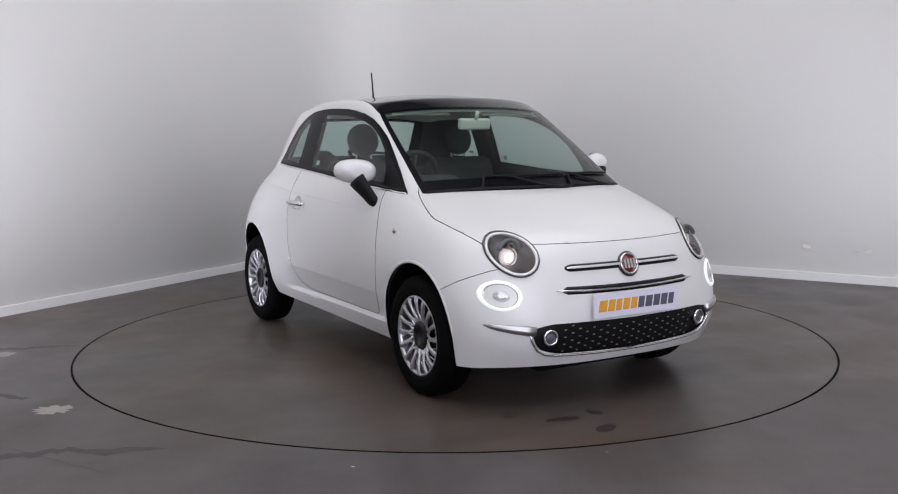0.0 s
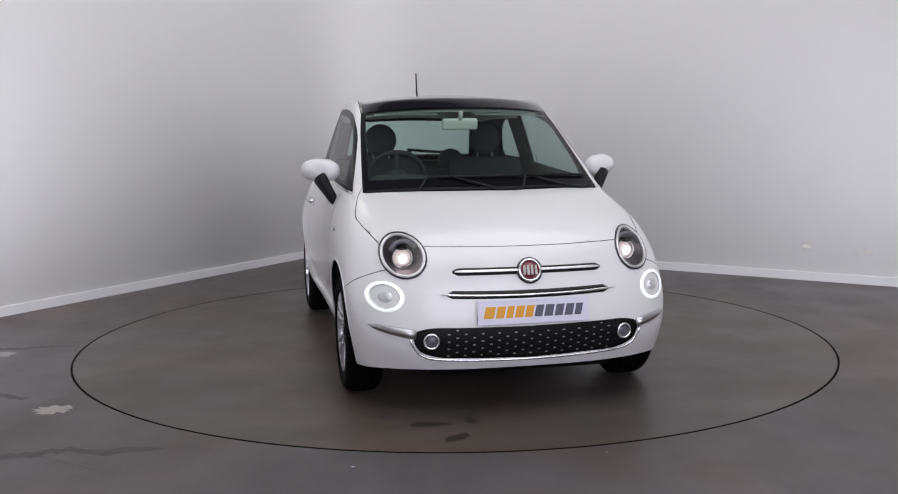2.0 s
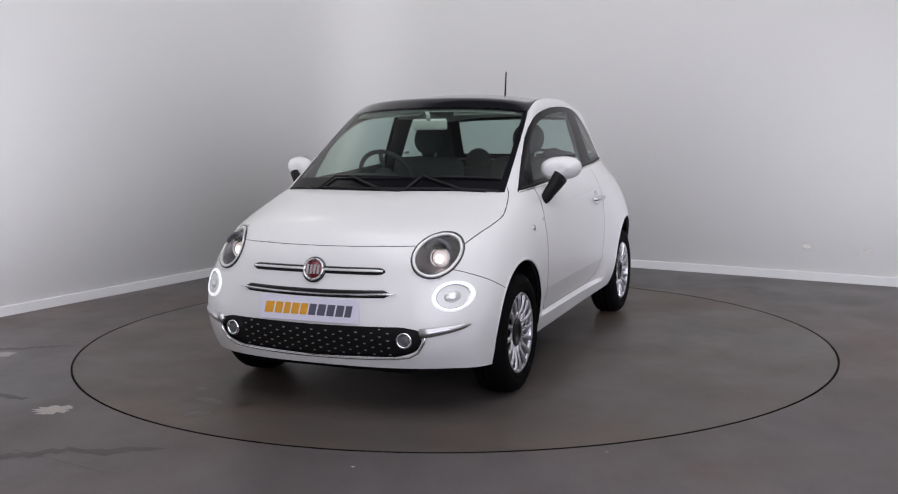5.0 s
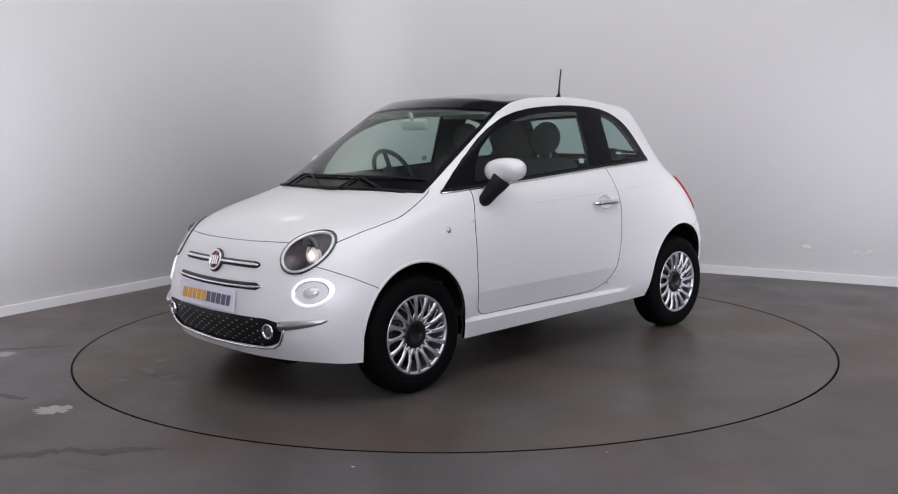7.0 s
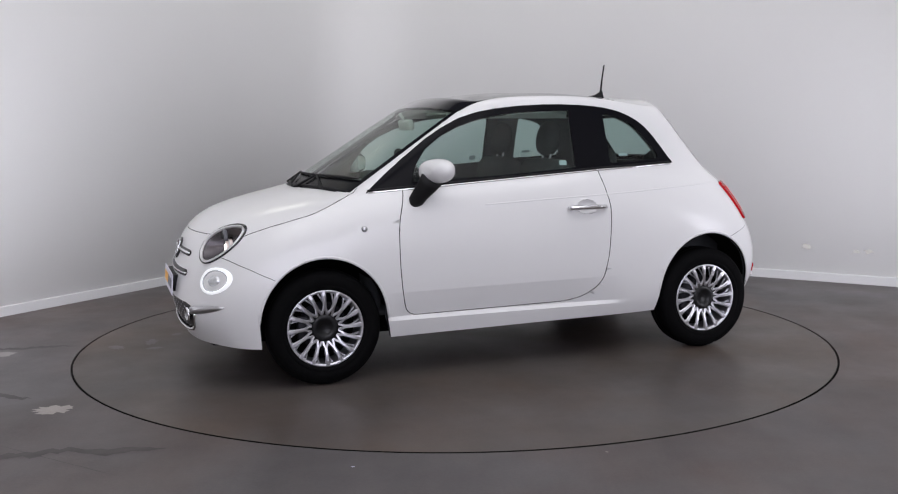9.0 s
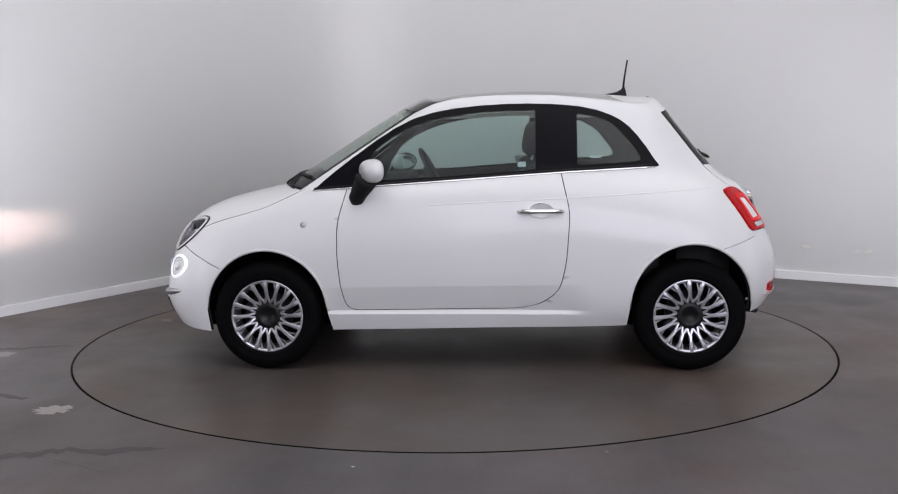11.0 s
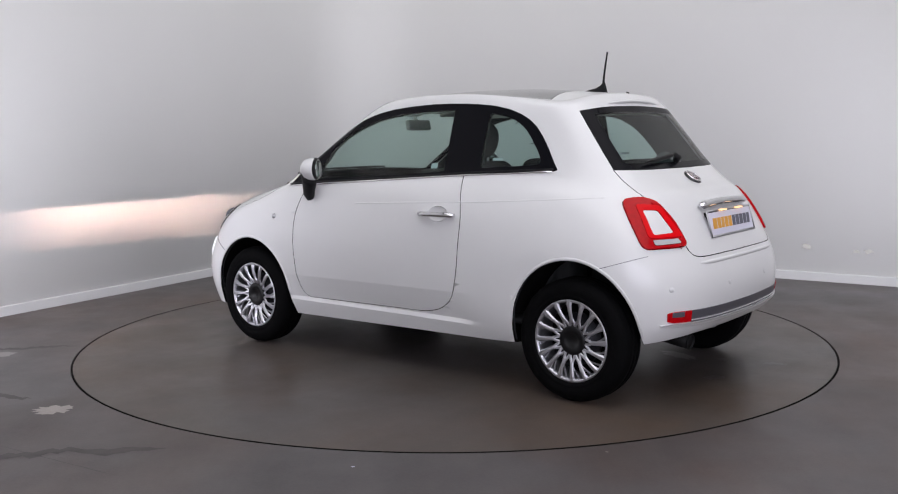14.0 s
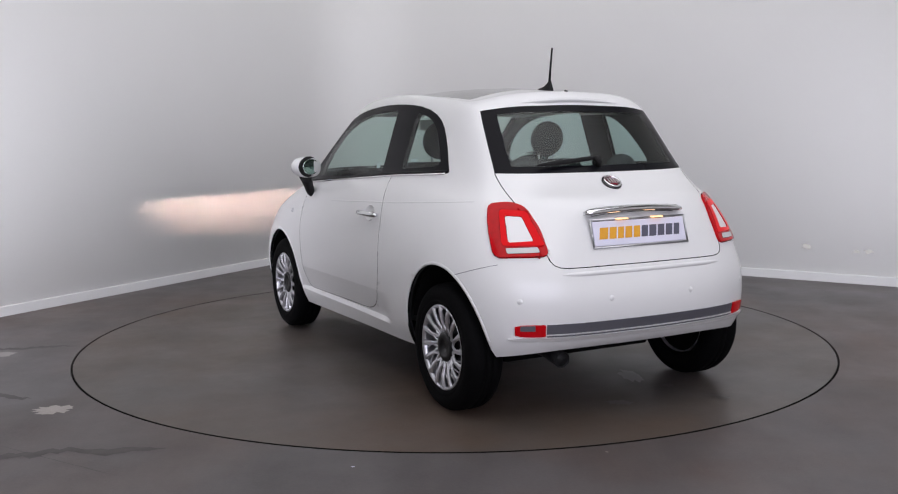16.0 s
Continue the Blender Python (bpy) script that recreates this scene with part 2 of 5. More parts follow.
def build_room():
    bm = bmesh.new()
    strip(bm, wall_line(0.0), wall_line(0.15), 0.0, HEIGHT)
    tagged(mesh_object("wall_north", bm, WALL), "smooth white studio wall with a rounded corner", "wall", kind="structure")
    bm = bmesh.new()
    strip(bm, wall_line(-0.016), wall_line(-0.001), 0.0, 0.075, 0.006)
    tagged(mesh_object("baseboard", bm, SKIRT, False), "low white skirting board along the wall", "baseboard", kind="structure")
    a, c = CORNER + LEFT_WAY * ROOM, CORNER + RIGHT_WAY * ROOM
    far = a + c - CORNER
    for name, p, q in (("wall_west", a, far), ("wall_east", far, c)):
        bm = bmesh.new()
        d = (q - p).normalized()
        n = Vector((d.y, -d.x)) * 0.15
        strip(bm, [p, q], [p + n, q + n], 0.0, HEIGHT)
        tagged(mesh_object(name, bm, WALL, False), "plain white studio wall behind the viewer", "wall", kind="structure")
    for name, z, mat, label in (("ceiling", HEIGHT, CEIL, "plain pale studio ceiling"),):
        bm = bmesh.new()
        vs = [bm.verts.new((p.x, p.y, z)) for p in (CORNER, a, far, c)]
        bm.faces.new(vs)
        bmesh.ops.solidify(bm, geom=bm.faces[:], thickness=0.1)
        tagged(mesh_object(name, bm, mat, False), label, "ceiling", kind="structure")


TABLE_R = 2.298


def build_floor():
    """The floor with a round opening in which the turntable turns, its rim a dark gap."""
    n, bm = 128, bmesh.new()
    far, inner, low = [], [], []
    for k in range(n):
        a = 2 * math.pi * k / n
        c, s = math.cos(a), math.sin(a)
        far.append(bm.verts.new((16 * c, -3 + 16 * s, 0)))
        inner.append(bm.verts.new(((TABLE_R + 0.009) * c, (TABLE_R + 0.009) * s + RING_Y, 0)))
        low.append(bm.verts.new(((TABLE_R + 0.009) * c, (TABLE_R + 0.009) * s + RING_Y, -0.12)))
    for k in range(n):
        j = (k + 1) % n
        bm.faces.new((far[k], far[j], inner[j], inner[k]))
        bm.faces.new((inner[k], inner[j], low[j], low[k]))
    bm.faces.new(low)
    tagged(mesh_object("floor", bm, FLOOR, False), "smooth grey painted concrete studio floor with faint stains", "floor", kind="structure")


RING_Y = 0.178


def build_turntable():
    bm = bmesh.new()
    lathe(bm, [(0.0, 0.0), (1.2, 0.0), (TABLE_R - 0.004, 0.0), (TABLE_R, -0.003), (TABLE_R, -0.1), (0.0, -0.1)], 160)
    table = tagged(mesh_object("turntable", bm, DISC, False), "round grey turntable flush with the studio floor", "turntable")
    bm = bmesh.new()
    lathe(bm, [(TABLE_R - 0.003, 0.0016), (TABLE_R + 0.001, 0.0016), (TABLE_R + 0.002, -0.05), (TABLE_R - 0.003, -0.05)], 160, None, True)
    edge = mesh_object("rim", bm, GAP, False)
    edge.parent, edge["label"] = table, "thin black rubber edge"
    return table


build_room()
build_floor()
table = build_turntable()

# ---- the car's skin: loops from the front centre round the side to the rear centre ----
SILL = [(0.64, 0, 0.215), (0.63, 0.27, 0.215), (0.58, 0.50, 0.215), (0.48, 0.66, 0.21), (0.32, 0.755, 0.20), (0, 0.765, 0.20), (-0.36, 0.745, 0.205),
        (-0.85, 0.745, 0.212), (-1.35, 0.745, 0.22), (-1.88, 0.755, 0.23), (-2.30, 0.765, 0.26), (-2.62, 0.70, 0.295), (-2.76, 0.48, 0.325), (-2.79, 0.24, 0.33), (-2.795, 0, 0.33)]
LOW = [(0.70, 0, 0.35), (0.685, 0.28, 0.35), (0.635, 0.52, 0.345), (0.52, 0.69, 0.34), (0.335, 0.78, 0.34), (0, 0.80, 0.34), (-0.36, 0.785, 0.33),
       (-0.85, 0.780, 0.335), (-1.35, 0.782, 0.34), (-1.88, 0.80, 0.345), (-2.30, 0.805, 0.36), (-2.64, 0.73, 0.385), (-2.80, 0.50, 0.40), (-2.84, 0.25, 0.40), (-2.85, 0, 0.40)]
MID = [(0.69, 0, 0.50), (0.675, 0.28, 0.50), (0.62, 0.53, 0.49), (0.505, 0.705, 0.48), (0.325, 0.79, 0.50), (0, 0.815, 0.53), (-0.36, 0.805, 0.50),
       (-0.85, 0.802, 0.50), (-1.35, 0.804, 0.50), (-1.88, 0.815, 0.52), (-2.30, 0.818, 0.55), (-2.64, 0.745, 0.54), (-2.81, 0.50, 0.55), (-2.85, 0.25, 0.55), (-2.86, 0, 0.55)]
WAIST = [(0.645, 0, 0.655), (0.63, 0.28, 0.65), (0.57, 0.54, 0.64), (0.455, 0.69, 0.63), (0.29, 0.77, 0.655), (0, 0.805, 0.69), (-0.36, 0.808, 0.67),
         (-0.85, 0.808, 0.67), (-1.35, 0.810, 0.67), (-1.88, 0.815, 0.69), (-2.30, 0.81, 0.71), (-2.62, 0.725, 0.69), (-2.775, 0.48, 0.69), (-2.805, 0.25, 0.69), (-2.81, 0, 0.69)]
CREST = [(0.595, 0, 0.757), (0.575, 0.28, 0.755), (0.505, 0.52, 0.752), (0.38, 0.665, 0.745), (0.22, 0.74, 0.77), (0, 0.772, 0.80), (-0.36, 0.788, 0.81),
         (-0.85, 0.793, 0.82), (-1.35, 0.797, 0.83), (-1.88, 0.797, 0.84), (-2.30, 0.77, 0.85), (-2.56, 0.68, 0.845), (-2.695, 0.45, 0.855), (-2.725, 0.24, 0.86), (-2.73, 0, 0.86)]
SHOULDER = [(0.43, 0, 0.882), (0.405, 0.27, 0.876), (0.345, 0.487, 0.862), (0.225, 0.638, 0.846), (0.06, 0.712, 0.864), (-0.13, 0.735, 0.895), (-0.42, 0.750, 0.925),
            (-0.85, 0.762, 0.945), (-1.35, 0.767, 0.96), (-1.85, 0.755, 0.97), (-2.20, 0.72, 0.975), (-2.46, 0.635, 0.975), (-2.60, 0.42, 0.985), (-2.63, 0.22, 0.99), (-2.635, 0, 0.99)]
BELT = [(0.01, 0, 0.985), (-0.015, 0.26, 0.985), (-0.09, 0.47, 0.983), (-0.19, 0.655, 0.975), (-0.30, 0.685, 0.985), (-0.43, 0.697, 1.0), (-0.62, 0.704, 1.015),
        (-0.95, 0.710, 1.035), (-1.35, 0.712, 1.05), (-1.75, 0.700, 1.075), (-2.08, 0.66, 1.09), (-2.34, 0.575, 1.09), (-2.455, 0.40, 1.085), (-2.485, 0.2, 1.083), (-2.49, 0, 1.082)]
RAIL = [(-0.71, 0, 1.433), (-0.725, 0.23, 1.430), (-0.76, 0.43, 1.417), (-0.835, 0.555, 1.402), (-0.92, 0.574, 1.413), (-1.02, 0.578, 1.425), (-1.14, 0.577, 1.435),
        (-1.32, 0.58, 1.44), (-1.52, 0.578, 1.438), (-1.72, 0.568, 1.425), (-1.93, 0.548, 1.40), (-2.12, 0.50, 1.375), (-2.20, 0.34, 1.40), (-2.225, 0.17, 1.412), (-2.23, 0, 1.416)]
ROOF = [(-0.86, 0, 1.472), (-0.87, 0.20, 1.469), (-0.895, 0.37, 1.458), (-0.95, 0.465, 1.447), (-1.01, 0.492, 1.452), (-1.08, 0.50, 1.457), (-1.18, 0.505, 1.462),
        (-1.33, 0.508, 1.466), (-1.52, 0.506, 1.465), (-1.71, 0.498, 1.456), (-1.90, 0.475, 1.437), (-2.05, 0.425, 1.423), (-2.12, 0.29, 1.440), (-2.14, 0.145, 1.452), (-2.145, 0, 1.456)]
CROWN = [(-1.08, 0, 1.495), (-1.08, 0.11, 1.493), (-1.09, 0.2, 1.488), (-1.11, 0.26, 1.483), (-1.15, 0.285, 1.484), (-1.19, 0.29, 1.486), (-1.26, 0.293, 1.488),
         (-1.36, 0.294, 1.490), (-1.50, 0.292, 1.489), (-1.64, 0.288, 1.485), (-1.76, 0.275, 1.477), (-1.86, 0.24, 1.472), (-1.90, 0.16, 1.477), (-1.91, 0.08, 1.481), (-1.915, 0, 1.482)]
RIDGE = [(-1.35, 0, 1.502), (-1.35, 0.0, 1.502), (-1.35, 0.0, 1.502), (-1.36, 0.0, 1.502), (-1.37, 0, 1.502), (-1.39, 0, 1.502), (-1.42, 0, 1.502),
         (-1.46, 0, 1.502), (-1.52, 0, 1.501), (-1.57, 0, 1.500), (-1.62, 0, 1.499), (-1.65, 0, 1.498), (-1.66, 0, 1.498), (-1.66, 0, 1.498), (-1.66, 0, 1.498)]
LOOPS = np.array([SILL, LOW, MID, WAIST, CREST, SHOULDER, BELT, RAIL, ROOF, CROWN, RIDGE], float)
LOOPS[8, :, 2] += np.interp(np.arange(15), [0, 11, 12, 14], [0.006, 0.008, 0.020, 0.022])
LOOPS[7, 2:10, 1] += 0.008
LOOPS[7, 10:13] += [(0.0, 0.009, 0.0), (-0.01, 0.028, 0.008), (-0.012, 0.03, 0.004)]
LOOPS[8, 11:13, 1] += 0.022
LOOPS[6, 11:13] += [(-0.008, 0.014, 0.0), (-0.008, 0.016, 0.0)]
LOOPS[9, :, 2] += 0.017
LOOPS[10, :, 2] += 0.020


def spline(points, steps, ends, rounds=3):
    """A smooth curve family near the given points (axis 0). ends: ghost points before and after."""
    def padded(q):
        return np.concatenate([ends[0](q), q, ends[1](q)])

    def at_knots(q):
        e = padded(q)
        return (e[:-2] + 4 * e[1:-1] + e[2:]) / 6

    ctrl = points.copy()
    for _ in range(rounds):
        ctrl = ctrl + (points - at_knots(ctrl))
    e = padded(ctrl)
    out = []
    for i in range(len(points) - 1):
        a, b, c, d = e[i], e[i + 1], e[i + 2], e[i + 3]
        for k in range(steps):
            s = k / steps
            out.append(((1 - s) ** 3 * a + (3 * s ** 3 - 6 * s ** 2 + 4) * b + (-3 * s ** 3 + 3 * s ** 2 + 3 * s + 1) * c + s ** 3 * d) / 6)
    out.append((e[-3] + 4 * e[-2] + e[-1]) / 6)
    return np.array(out)


FLIP = np.array([1, -1, 1.0])
NU, NV = 10, 9
mirror_ends = (lambda q: q[1:2] * FLIP, lambda q: q[-2:-1] * FLIP)
free_low = (lambda q: 2 * q[:1] - q[1:2], lambda q: q[-2:-1] * FLIP)
rows = np.array([spline(r, NU, mirror_ends) for r in LOOPS])
SOFT = spline(rows, NV, free_low)
FREE = (lambda q: 2 * q[:1] - q[1:2], lambda q: 2 * q[-1:] - q[-2:-1])
FIRM = np.concatenate([spline(rows[:7], NV, FREE)[:-1], spline(rows[6:], NV, (FREE[0], free_low[1]))])
# a firm edge along the belt from the windscreen's foot to the rear pillar, soft behind it
FIRMNESS = np.clip((10.2 - np.arange(SOFT.shape[1]) / NU) / 1.2, 0, 1)[None, :, None]
SKIN = FIRM * FIRMNESS + SOFT * (1 - FIRMNESS)
SKIN[:, 0, 1] = 0
SKIN[:, -1, 1] = 0
SKIN[-1, :, 1] = 0


def skin_near(mask, cost):
    """The skin's point and outward normal where cost is least within the mask."""
    k = int(np.argmin(np.where(mask, cost, 1e9)))
    j, i = divmod(k, SKIN.shape[1])
    j, i = min(max(j, 1), SKIN.shape[0] - 2), min(max(i, 1), SKIN.shape[1] - 2)
    du = Vector(SKIN[j, i + 1] - SKIN[j, i - 1])
    dv = Vector(SKIN[j + 1, i] - SKIN[j - 1, i])
    n = du.cross(dv).normalized()
    p = Vector(SKIN[j, i])
    if n.dot(p - Vector((-1.1, 0, 0.7))) < 0:
        n = -n
    return p, n


SX, SY, SZ = SKIN[:, :, 0], SKIN[:, :, 1], SKIN[:, :, 2]


def mirrored(q, n, y):
    return (q, n) if y >= 0 else (Vector((q.x, -q.y, q.z)), Vector((n.x, -n.y, n.z)))


def front_at(y, z, out=0.0):
    """The nose surface at a distance from the centre and a height."""
    p, n = skin_near(SX > 0.05, (SY - abs(y)) ** 2 + (SZ - z) ** 2)
    d = ((abs(y) - p.y) * n.y + (z - p.z) * n.z) / max(n.x, 0.2)
    return mirrored(Vector((p.x - d, abs(y), z)) + n * out, n, y)


def rear_at(y, z, out=0.0):
    p, n = skin_near(SX < -2.35, (SY - abs(y)) ** 2 + (SZ - z) ** 2)
    d = ((abs(y) - p.y) * n.y + (z - p.z) * n.z) / min(n.x, -0.2)
    return mirrored(Vector((p.x - d, abs(y), z)) + n * out, n, y)


def side_at(x, z, s=1, out=0.0):
    p, n = skin_near(SY > 0.4, (SX - x) ** 2 + (SZ - z) ** 2)
    d = ((x - p.x) * n.x + (z - p.z) * n.z) / max(n.y, 0.2)
    return mirrored(Vector((x, p.y - d, z)) + n * out, n, s)


def column_at(u, z, out=0.0, s=1):
    """The skin of the lower body at a station u and a height."""
    i0 = min(int(u * NU), SKIN.shape[1] - 2)
    f = u * NU - i0
    col = SKIN[:6 * NV, i0] * (1 - f) + SKIN[:6 * NV, i0 + 1] * f
    p = Vector([float(np.interp(z, col[:, 2], col[:, k])) for k in range(3)])
    nxt = SKIN[:6 * NV, i0 + 1] - SKIN[:6 * NV, i0]
    d = Vector([float(np.interp(z, col[:, 2], nxt[:, k])) for k in range(3)])
    up = Vector([float(np.interp(z + 0.02, col[:, 2], col[:, k]) - np.interp(z - 0.02, col[:, 2], col[:, k])) for k in range(3)])
    n = d.cross(up).normalized()
    if n.dot(p - Vector((-1.1, 0, 0.7))) < 0:
        n = -n
    return mirrored(p + n * out, n, s)


def screen_at(y, v, out=0.0):
    """The windscreen at a distance from the centre, v up from its foot."""
    row = SKIN[int(round(v * NV))]
    i = int(np.argmin(np.abs(row[:31, 1] - abs(y))))
    p, q = Vector(row[i]), Vector(row[i + 1])
    t = (abs(y) - p.y) / max(1e-6, q.y - p.y)
    n = Vector((0.5, 0.1, 0.85)).normalized()
    return mirrored(p + (q - p) * t + n * out, n, y)[0]


def top_at(x, y, out=0.0):
    p, n = skin_near(SZ > 0.72, (SX - x) ** 2 + (SY - abs(y)) ** 2)
    d = ((x - p.x) * n.x + (abs(y) - p.y) * n.y) / max(n.z, 0.2)
    return mirrored(Vector((x, abs(y), p.z - d)) + n * out, n, y)


# ---- outlines ----
def ellipse(cx, cz, rx, rz, n=40, a0=0.0, a1=360.0):
    return [(cx + rx * math.cos(radians(a0 + (a1 - a0) * k / n)), cz + rz * math.sin(radians(a0 + (a1 - a0) * k / n))) for k in range(n if a1 - a0 >= 360 else n + 1)]


def rounded(points, r=0.03, n=5):
    """A closed outline with its corners rounded."""
    out = []
    for i, p in enumerate(points):
        p, a, b = Vector(p), Vector(points[i - 1]), Vector(points[(i + 1) % len(points)])
        da, db = a - p, b - p
        ra = min(r, da.length * 0.45)
        rb = min(r, db.length * 0.45)
        s, e = p + da.normalized() * ra, p + db.normalized() * rb
        for k in range(n + 1):
            t = k / n
            q = s * (1 - t) ** 2 + p * 2 * t * (1 - t) + e * t ** 2
            out.append((q.x, q.y))
    return out


def arch(cx, cz, rx, rz, foot0, foot1):
    return [(cx + rx * foot0, 0.05), (cx + rx * foot0, 0.2)] + ellipse(cx, cz, rx, rz, 28, 0, 180) + [(cx - rx * foot1, 0.2), (cx - rx * foot1, 0.05)]




def roof_end(y):
    """Where the glass roof ends: a shallow bow, further back at the sides."""
    return -1.885 - 0.42 * y * y


ROOF_EDGE = [(-0.66, 0.60), (-0.80, 0.562), (-1.0, 0.548), (-1.3, 0.528), (-1.6, 0.495), (-1.8, 0.465), (-2.1, 0.41)]


def roof_edge(x):
    """Half the width of the glass roof."""
    return float(np.interp(-x, [-p[0] for p in ROOF_EDGE], [p[1] for p in ROOF_EDGE]))


def crease_z(x):
    """The height of the fold low on the door."""
    return 0.446 - 0.010 * x


def tuck(x, z):
    """How far the flank lies drawn in below the fold, back to nothing on the sill."""
    d = 0.17 * max(0.0, crease_z(x) - z)
    if z < 0.318:
        d *= max(0.0, (z - 0.298) / 0.020)
    a = min(1.0, max(0.0, (-0.30 - x) / 0.12))
    b = min(1.0, max(0.0, (x + 1.76) / 0.14))
    return d * a * a * (3 - 2 * a) * b * b * (3 - 2 * b)


ARCH_FRONT = arch(0.0, 0.315, 0.332, 0.338, 0.97, 1.08)
ARCH_REAR = arch(-2.305, 0.335, 0.328, 0.345, 1.05, 1.02)
WINDOW = [(-0.255, 0.972), (-0.37, 1.070), (-0.49, 1.162), (-0.615, 1.252), (-0.71, 1.31), (-0.81, 1.359), (-0.92, 1.391), (-1.03, 1.410), (-1.16, 1.424), (-1.30, 1.431),
          (-1.42, 1.433), (-1.53, 1.430), (-1.63, 1.424), (-1.72, 1.414), (-1.81, 1.395), (-1.88, 1.370), (-1.94, 1.338), (-1.985, 1.302), (-2.03, 1.252), (-2.075, 1.19),
          (-2.115, 1.128), (-2.140, 1.094), (-2.12, 1.087), (-1.60, 1.062), (-1.0, 1.022)]
RECESS = [(-1.50 + 0.062 * math.cos(k * math.pi / 10), 0.862 + 0.038 * math.sin(k * math.pi / 10)) for k in range(20)]
DOOR = rounded([(-0.452, 1.08), (-0.452, 0.99), (-0.40, 0.80), (-0.398, 0.62), (-0.413, 0.45), (-0.445, 0.320), (-0.80, 0.323), (-1.38, 0.330), (-1.50, 0.355), (-1.60, 0.43), (-1.635, 0.58), (-1.655, 0.85), (-1.61, 1.055), (-1.61, 1.12)], 0.06)
NOSE_Z = 0.764
BONNET = [(0.80, -0.2), (0.80, 0.54), (0.47, 0.595), (0.40, 0.636), (0.30, 0.664), (0.18, 0.692), (0.075, 0.708), (0.04, 0.709),
          (0.0, 0.705), (-0.07, 0.692), (-0.14, 0.676), (-0.197, 0.656), (-0.26, 0.61), (-0.26, -0.2)]
HEAD = ellipse(0.553, 0.727, 0.096, 0.0945)
TAILGATE = [(-0.1, 0.690), (0.41, 0.690), (0.448, 0.694), (0.472, 0.704), (0.486, 0.722), (0.492, 0.745), (0.512, 0.83), (0.536, 0.93), (0.546, 0.99), (0.549, 1.05), (0.549, 1.09), (0.5, 1.2), (-0.1, 1.2)]
TAIL_LAMP = rounded([(-1.302, 0.958), (-1.40, 0.968), (-1.475, 0.948), (-1.55, 0.855), (-1.602, 0.742), (-1.368, 0.738), (-1.325, 0.86)], 0.035)
GRILLE = rounded([(-0.05, 0.413), (0.45, 0.418), (0.53, 0.402), (0.535, 0.355), (0.505, 0.305), (0.42, 0.277), (-0.05, 0.262)], 0.03)
GLASS = [(-0.505, 1.022), (-0.53, 1.10), (-0.60, 1.195), (-0.69, 1.262), (-0.80, 1.317), (-0.91, 1.352), (-1.03, 1.375), (-1.16, 1.39), (-1.30, 1.398), (-1.475, 1.400), (-1.475, 1.078), (-1.0, 1.045)]
QUARTER = rounded([(-1.70, 1.385), (-1.80, 1.365), (-1.87, 1.335), (-1.93, 1.29), (-1.985, 1.225), (-2.045, 1.14), (-2.035, 1.118), (-1.70, 1.098)], 0.025)
LAMP_INSERT = rounded([(-1.392, 0.908), (-1.466, 0.904), (-1.530, 0.803), (-1.424, 0.797)], 0.012)
LAMP_GUIDE = rounded([(-1.362, 0.934), (-1.482, 0.926), (-1.572, 0.792), (-1.575, 0.784), (-1.398, 0.784)], 0.02)
LAMP_CLEAR = rounded([(-1.415, 0.776), (-1.548, 0.779), (-1.562, 0.756), (-1.425, 0.752)], 0.008)
BUMPER = [(0.17, 0.515), (0.24, 0.548), (0.31, 0.58), (0.36, 0.605), (0.42, 0.632), (0.47, 0.655), (0.56, 0.69)]


def axes(kind):
    if kind == "side":
        return lambda p: (p.x, p.z)
    if kind == "front":
        return lambda p: (p.y, p.z)
    if kind == "top":
        return lambda p: (p.x, p.y)
    return lambda p: ((p.x + p.y) / math.sqrt(2), p.z)


def lift(kind, a, b):
    if kind == "side":
        return Vector((a, 0, b))
    if kind == "front":
        return Vector((0, a, b))
    if kind == "top":
        return Vector((a, b, 0))
    return Vector((a / math.sqrt(2), a / math.sqrt(2), b))


